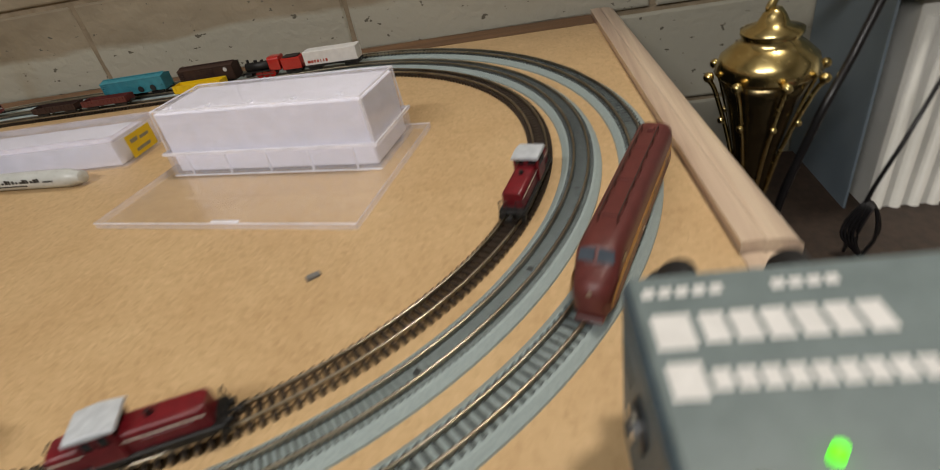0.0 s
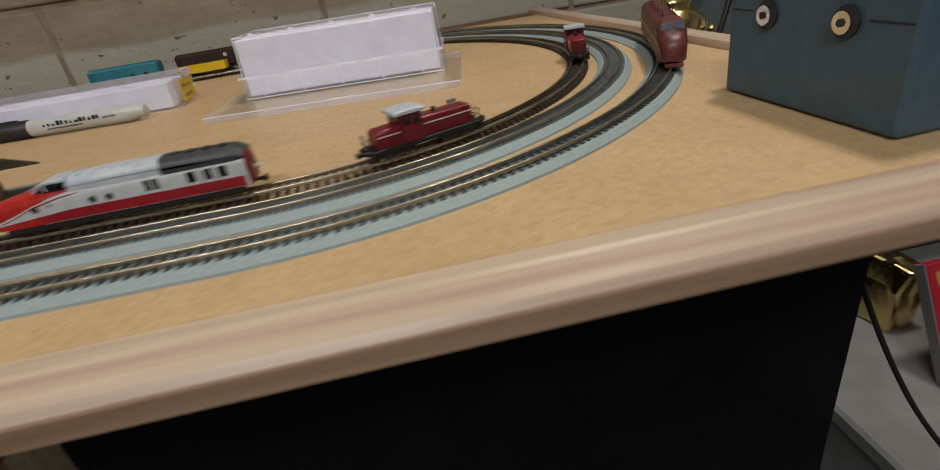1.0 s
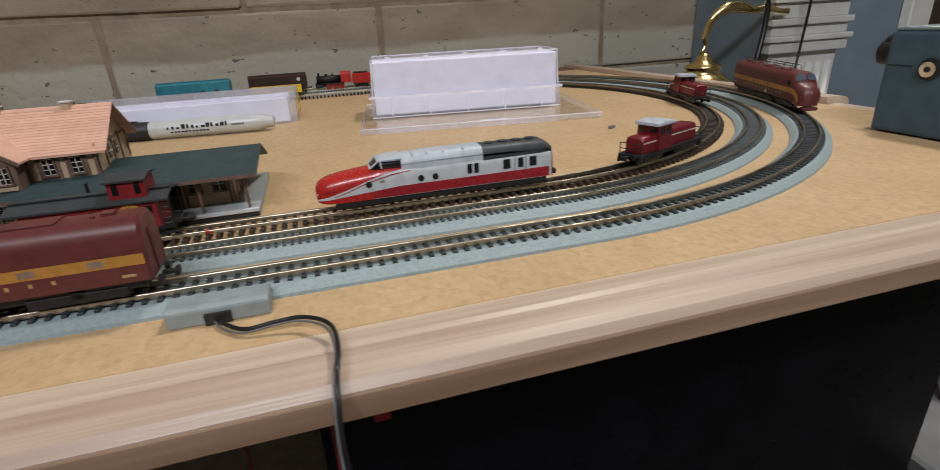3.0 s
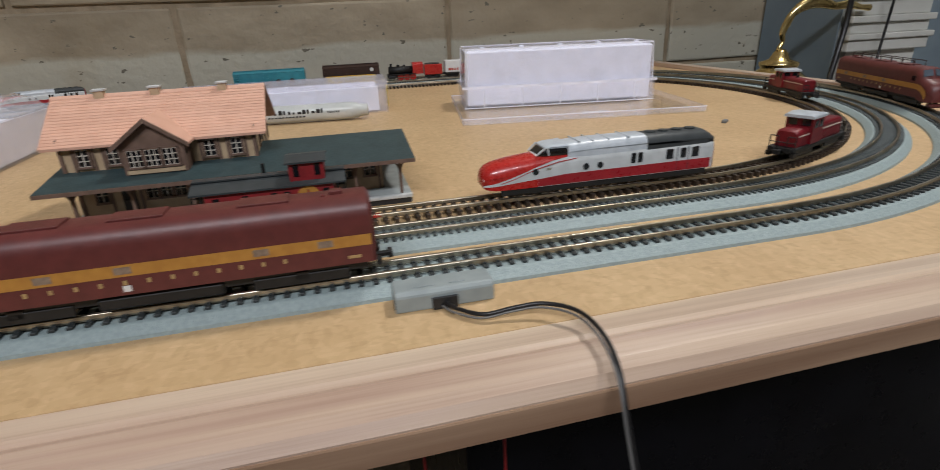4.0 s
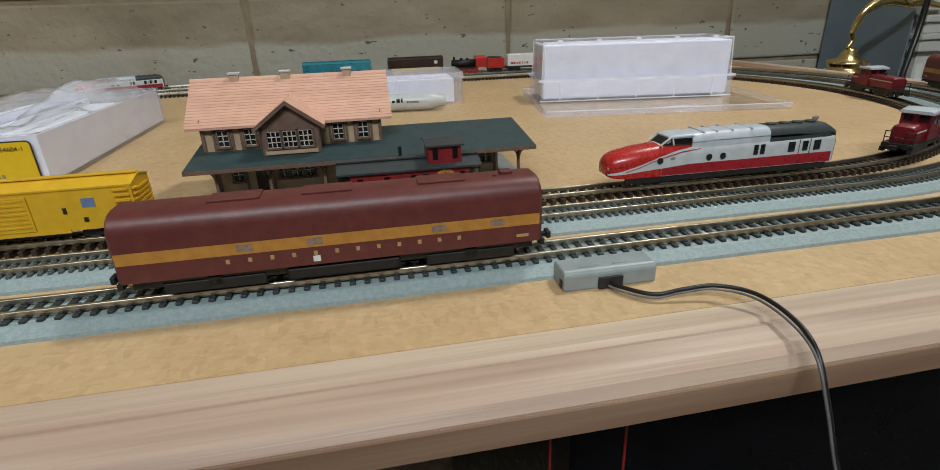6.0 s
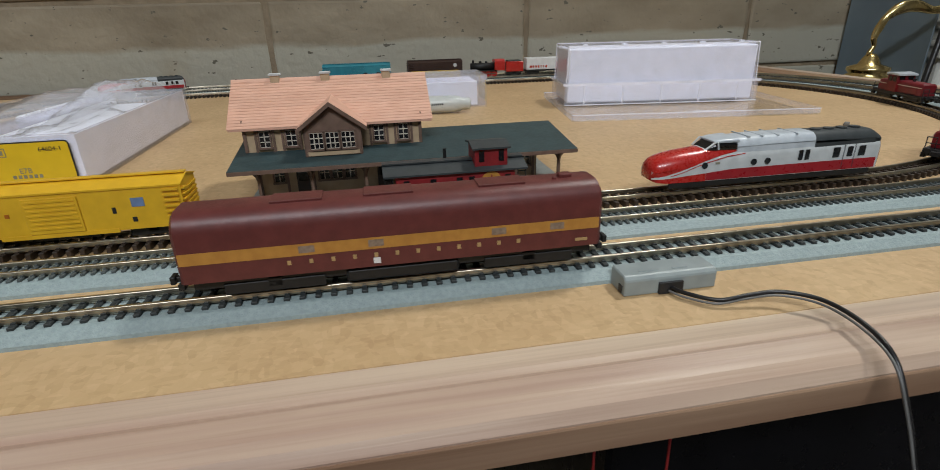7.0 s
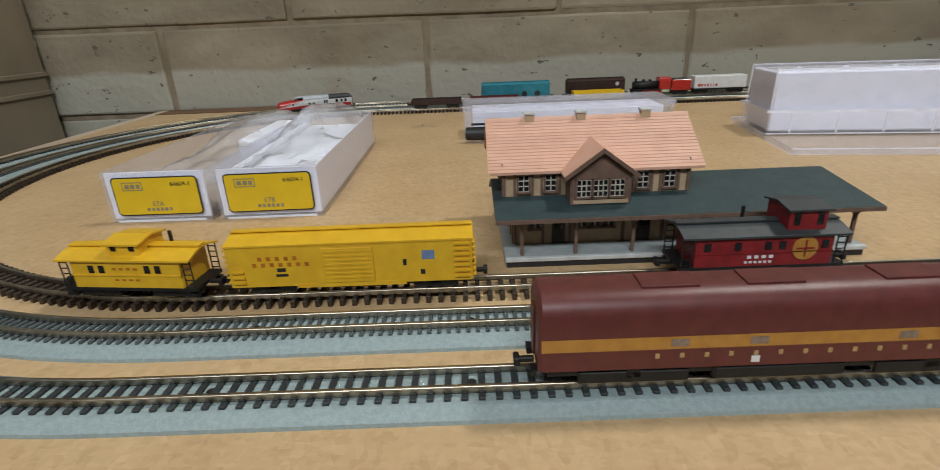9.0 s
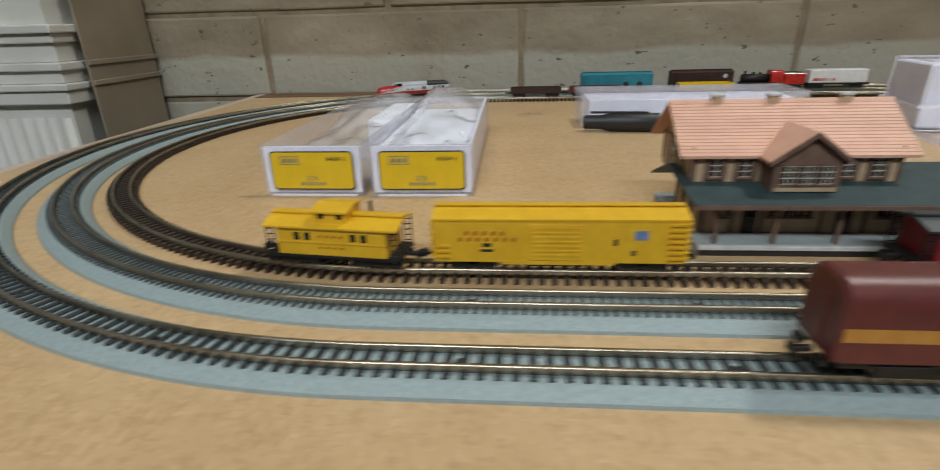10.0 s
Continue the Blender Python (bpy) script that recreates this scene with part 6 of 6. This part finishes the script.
part("lettering", boxes(*[(0.0048 + 0.0026 * i, 0.0065 + 0.0026 * i, 0.0265, 0.0300, zt, zt + 0.0001) for i in range(3)]), M["white"], lid)
bm = bmesh.new()
cyl(bm, 0.0205, 0.0392, zt + 0.0004, 0.0012, 0.0012, n=16)
bmesh.ops.create_uvsphere(bm, u_segments=16, v_segments=8, radius=0.0012, matrix=Matrix.Translation((0.0205, 0.0392, zt + 0.0010)))
part("lamp", bm, M["led_green"], ctl, "lit green indicator lamp", True)
bm = lathe(bmesh.new(), [(0.0036, 0), (0.0036, 0.0006), (0.0018, 0.0008), (0.0015, 0.0034), (0.0008, 0.0038)], 16, (0.0095, 0.0330, zt))
part("toggle", bm, M["print_black"], ctl, "black toggle switch", True)
bm = lathe(bmesh.new(), [(0.0150, 0), (0.0150, 0.0010), (0.0130, 0.0012), (0.0125, 0.0110), (0.0110, 0.0125), (0.002, 0.0126)], 32, (0.0500, 0.0280, zt))
part("speed_knob", bm, M["print_black"], ctl, "large round speed knob", True)
bm = lathe(bmesh.new(), [(0.0178, 0), (0.0178, 0.0003), (0.0160, 0.0003), (0.0160, 0.0)], 40, (0.0500, 0.0280, zt))
part("dial_ring", bm, M["white"], ctl, "white dial ring")
for x in (0.0130, 0.0350):
    bm = bmesh.new()
    cyl(bm, x, KY + 0.0040, 0.0415, 0.0040, 0.0090, "y", 20)
    part("rear_plug", bm, M["print_black"], ctl, "black plug in the rear", True)
for y in (0.0577, 0.0237):
    bm = bmesh.new()
    cyl(bm, -0.0004, y, 0.0316, 0.0050, 0.0010, "x", 24)
    jack = part("jack", bm, M["print_black"], ctl, "round socket in a chrome nut")
    bm = bmesh.new()
    cyl(bm, -0.0012, y, 0.0316, 0.0035, 0.0022, "x", 12)
    part("nut", bm, M["chrome"], jack)
    bm = bmesh.new()
    cyl(bm, -0.0024, y, 0.0316, 0.0013, 0.0008, "x", 12)
    part("hole", bm, M["print_black"], jack)
for y0, y1 in ((0.0020, 0.0160), (0.0660, 0.0770)):
    part("seam", boxes((-0.0002, 0.0004, y0, y1, 0.0322, 0.0327)), M["print_black"], ctl)
bm = bmesh.new()
cyl(bm, 0.0120, KY + 0.0045, 0.0370, 0.0060, 0.0100, "y", 20)
part("rear_knob", bm, M["print_black"], ctl, "black round plug at the back", True)
for x in (0.012, KX - 0.012):
    for y in (0.012, KY - 0.012):
        bm = bmesh.new()
        cyl(bm, x, y, 0.0003, 0.004, 0.0006, n=14)
        part("rubber_foot", bm, M["print_black"], ctl)

# ---- beyond the right edge: trophy, cables, cartons ----
trophy = thing("trophy", Matrix.Translation((0.446, 0.378, -0.150)), "gold and black urn-shaped trophy topped by a bent gold figure shape", "trophy")
part("body", lathe(bmesh.new(), [(0.008, 0.0), (0.010, 0.030), (0.016, 0.070), (0.025, 0.110), (0.029, 0.122)], 28), M["dark_gold"], trophy, "black fluted body", True)
part("shoulder", lathe(bmesh.new(), [(0.029, 0.122), (0.0330, 0.126), (0.0300, 0.136), (0.0210, 0.144), (0.0165, 0.147), (0.0190, 0.150), (0.0190, 0.153), (0.010, 0.156), (0.007, 0.162), (0.004, 0.166)], 32), M["gold"], trophy, "polished gold shoulder and lid", True)
for k in range(8):
    a = 2 * math.pi * k / 8
    bm = bmesh.new()
    tube(bm, spline([(0.011 * math.cos(a), 0.011 * math.sin(a), 0.03), (0.018 * math.cos(a), 0.018 * math.sin(a), 0.07), (0.031 * math.cos(a), 0.031 * math.sin(a), 0.112), (0.037 * math.cos(a), 0.037 * math.sin(a), 0.124)], 6), 0.0016, 8)
    bmesh.ops.create_uvsphere(bm, u_segments=12, v_segments=8, radius=0.0036, matrix=Matrix.Translation((0.037 * math.cos(a), 0.037 * math.sin(a), 0.125)))
    bmesh.ops.create_uvsphere(bm, u_segments=10, v_segments=6, radius=0.0028, matrix=Matrix.Translation((0.026 * math.cos(a), 0.026 * math.sin(a), 0.092)))
    part("gold_rib", bm, M["gold"], trophy, "", True)
bm = bmesh.new()
path_ = spline([(0.0, 0, 0.160), (-0.003, 0, 0.166), (0.000, 0, 0.173), (-0.002, 0, 0.181), (0.001, 0, 0.190), (0.005, -0.002, 0.200), (0.018, -0.003, 0.208), (0.034, -0.004, 0.209), (0.052, -0.005, 0.205), (0.066, -0.006, 0.206), (0.082, -0.007, 0.203), (0.094, -0.007, 0.202)], 6)
rad = [0.0022, 0.0030, 0.0022, 0.0034, 0.0044, 0.0040, 0.0062, 0.0058, 0.0036, 0.0044, 0.0026, 0.0034]
rings = []
for i, p in enumerate(path_):
    f = i / (len(path_) - 1) * (len(rad) - 1)
    k = min(int(f), len(rad) - 2)
    r = rad[k] + (rad[k + 1] - rad[k]) * (f - k)
    d = (path_[min(i + 1, len(path_) - 1)] - path_[max(i - 1, 0)]).normalized()
    side = Vector((0, 1, 0))
    up = d.cross(side).normalized()
    rings.append([bm.verts.new(p + side * (r * 0.8 * math.cos(2 * math.pi * j / 10)) + up * (r * math.sin(2 * math.pi * j / 10))) for j in range(10)])
for a, b in zip(rings, rings[1:]):
    for j in range(10):
        bm.faces.new((a[j], a[(j + 1) % 10], b[(j + 1) % 10], b[j]))
bm.faces.new(rings[0][::-1])
bm.faces.new(rings[-1])
part("finial", bm, M["gold"], trophy, "bent gold figure shape", True)
shelf = thing("side_shelf", Matrix.Translation((0.47, 0.30, -0.74)), "dark low shelf beside the table carrying the trophy", "shelf")
part("shelf_top", boxes((-0.095, 0.50, -0.02, 0.19, 0.575, 0.590), bevel=0.001), M["dark_wood"], shelf)
part("shelf_body", boxes((-0.090, 0.49, 0.0, 0.19, 0.0, 0.575)), M["black"], shelf)

cable("power_cable", [(0.506, 0.362, 0.22), (0.504, 0.362, 0.10), (0.502, 0.360, 0.04), (0.486, 0.350, -0.005), (0.466, 0.335, -0.04), (0.452, 0.335, -0.10), (0.450, 0.338, -0.1485)], 0.0028, "wire_black", "thick black cord hanging down beside the trophy")
cable("black_lead", [(0.566, 0.364, 0.22), (0.562, 0.364, 0.08), (0.552, 0.360, 0.0), (0.520, 0.335, -0.06), (0.505, 0.330, -0.10), (0.498, 0.330, -0.1485)], 0.0014, "wire_black", "thin black lead in front of the pilaster")
bm = bmesh.new()
for k in range(5):
    tube(bm, spline([(0.0, 0, 0.0), (0.006 + 0.0015 * k, 0.002 * k, 0.018), (0.0, 0.002 * k, 0.042), (-0.006 - 0.0015 * k, 0.002 * k, 0.018), (0.0, 0, 0.001)], 6), 0.0012, 6)
coil = part("cable_coil", bm, M["wire_black"], None, "", True)
coil.location = (0.505, 0.322, -0.1485)
tagged(coil, "bundled black cable loops standing on the shelf", "cable")

bin_ = thing("grey_tub", Matrix.Translation((0.470, -0.03, -0.74)), "grey plastic tub under the cartons", "tub")
part("tub_body", boxes((0, 0.36, 0, 0.34, 0, 0.440), bevel=0.004), M["grey_card"], bin_)
part("tub_rim", boxes((-0.008, 0.368, -0.008, 0.348, 0.440, 0.457), bevel=0.003), M["grey_card"], bin_)
carton = thing("red_carton", Matrix.Translation((0.549, 0.122, -0.2815)) @ Matrix.Rotation(radians(-27), 4, "X"), "red printed carton with white lines of text, leaning back", "carton")
part("box_body", boxes((0, 0.125, 0, 0.010, 0, 0.100), bevel=0.0008), M["card_red"], carton)
part("grey_edge", boxes((-0.0015, -0.0003, 0.0005, 0.010, 0, 0.100), bevel=0.0003), M["grey_card"], carton, "bare grey card edge")
part("text_lines", boxes(*[(0.018 + 0.004 * (i % 3), 0.100 - 0.007 * ((i * 5) % 4), -0.0003, -0.0001, 0.030 + 0.0052 * i, 0.0312 + 0.0052 * i) for i in range(9)]), M["white"], carton)
part("code_panel", boxes((0.028, 0.055, -0.0003, -0.0001, 0.010, 0.023)), M["white"], carton)
part("picture_panel", boxes((0.006, 0.028, -0.0003, -0.0001, 0.082, 0.093)), M["gold_stripe"], carton)
bag = thing("gold_packet", Matrix.Translation((0.560, 0.195, -0.284)) @ Matrix.Rotation(radians(8), 4, "Y"), "crumpled gold foil packet beside the carton", "packet")
bm = boxes((0, 0.030, 0, 0.04, 0, 0.062), bevel=0.004, seg=2)
bmesh.ops.subdivide_edges(bm, edges=bm.edges[:], cuts=2, use_grid_fill=True)
for v in bm.verts:
    v.co += noise.noise_vector(v.co * 70) * 0.004
part("foil", bm, M["gold"], bag)
cable("black_lead", [(0.392, 0.10, -0.012), (0.400, 0.09, -0.10), (0.430, 0.05, -0.20), (0.470, 0.01, -0.24), (0.56, -0.01, -0.23)], 0.0016, "wire_black", "black lead drooping under the table edge")

for ob in scene.objects:
    if ob.type == "MESH" and ob.data.materials and ob.data.materials[0] in (M["plastic"], M["lid_plastic"], M["bag"], M["plastic_edge"]):
        ob.visible_shadow = False
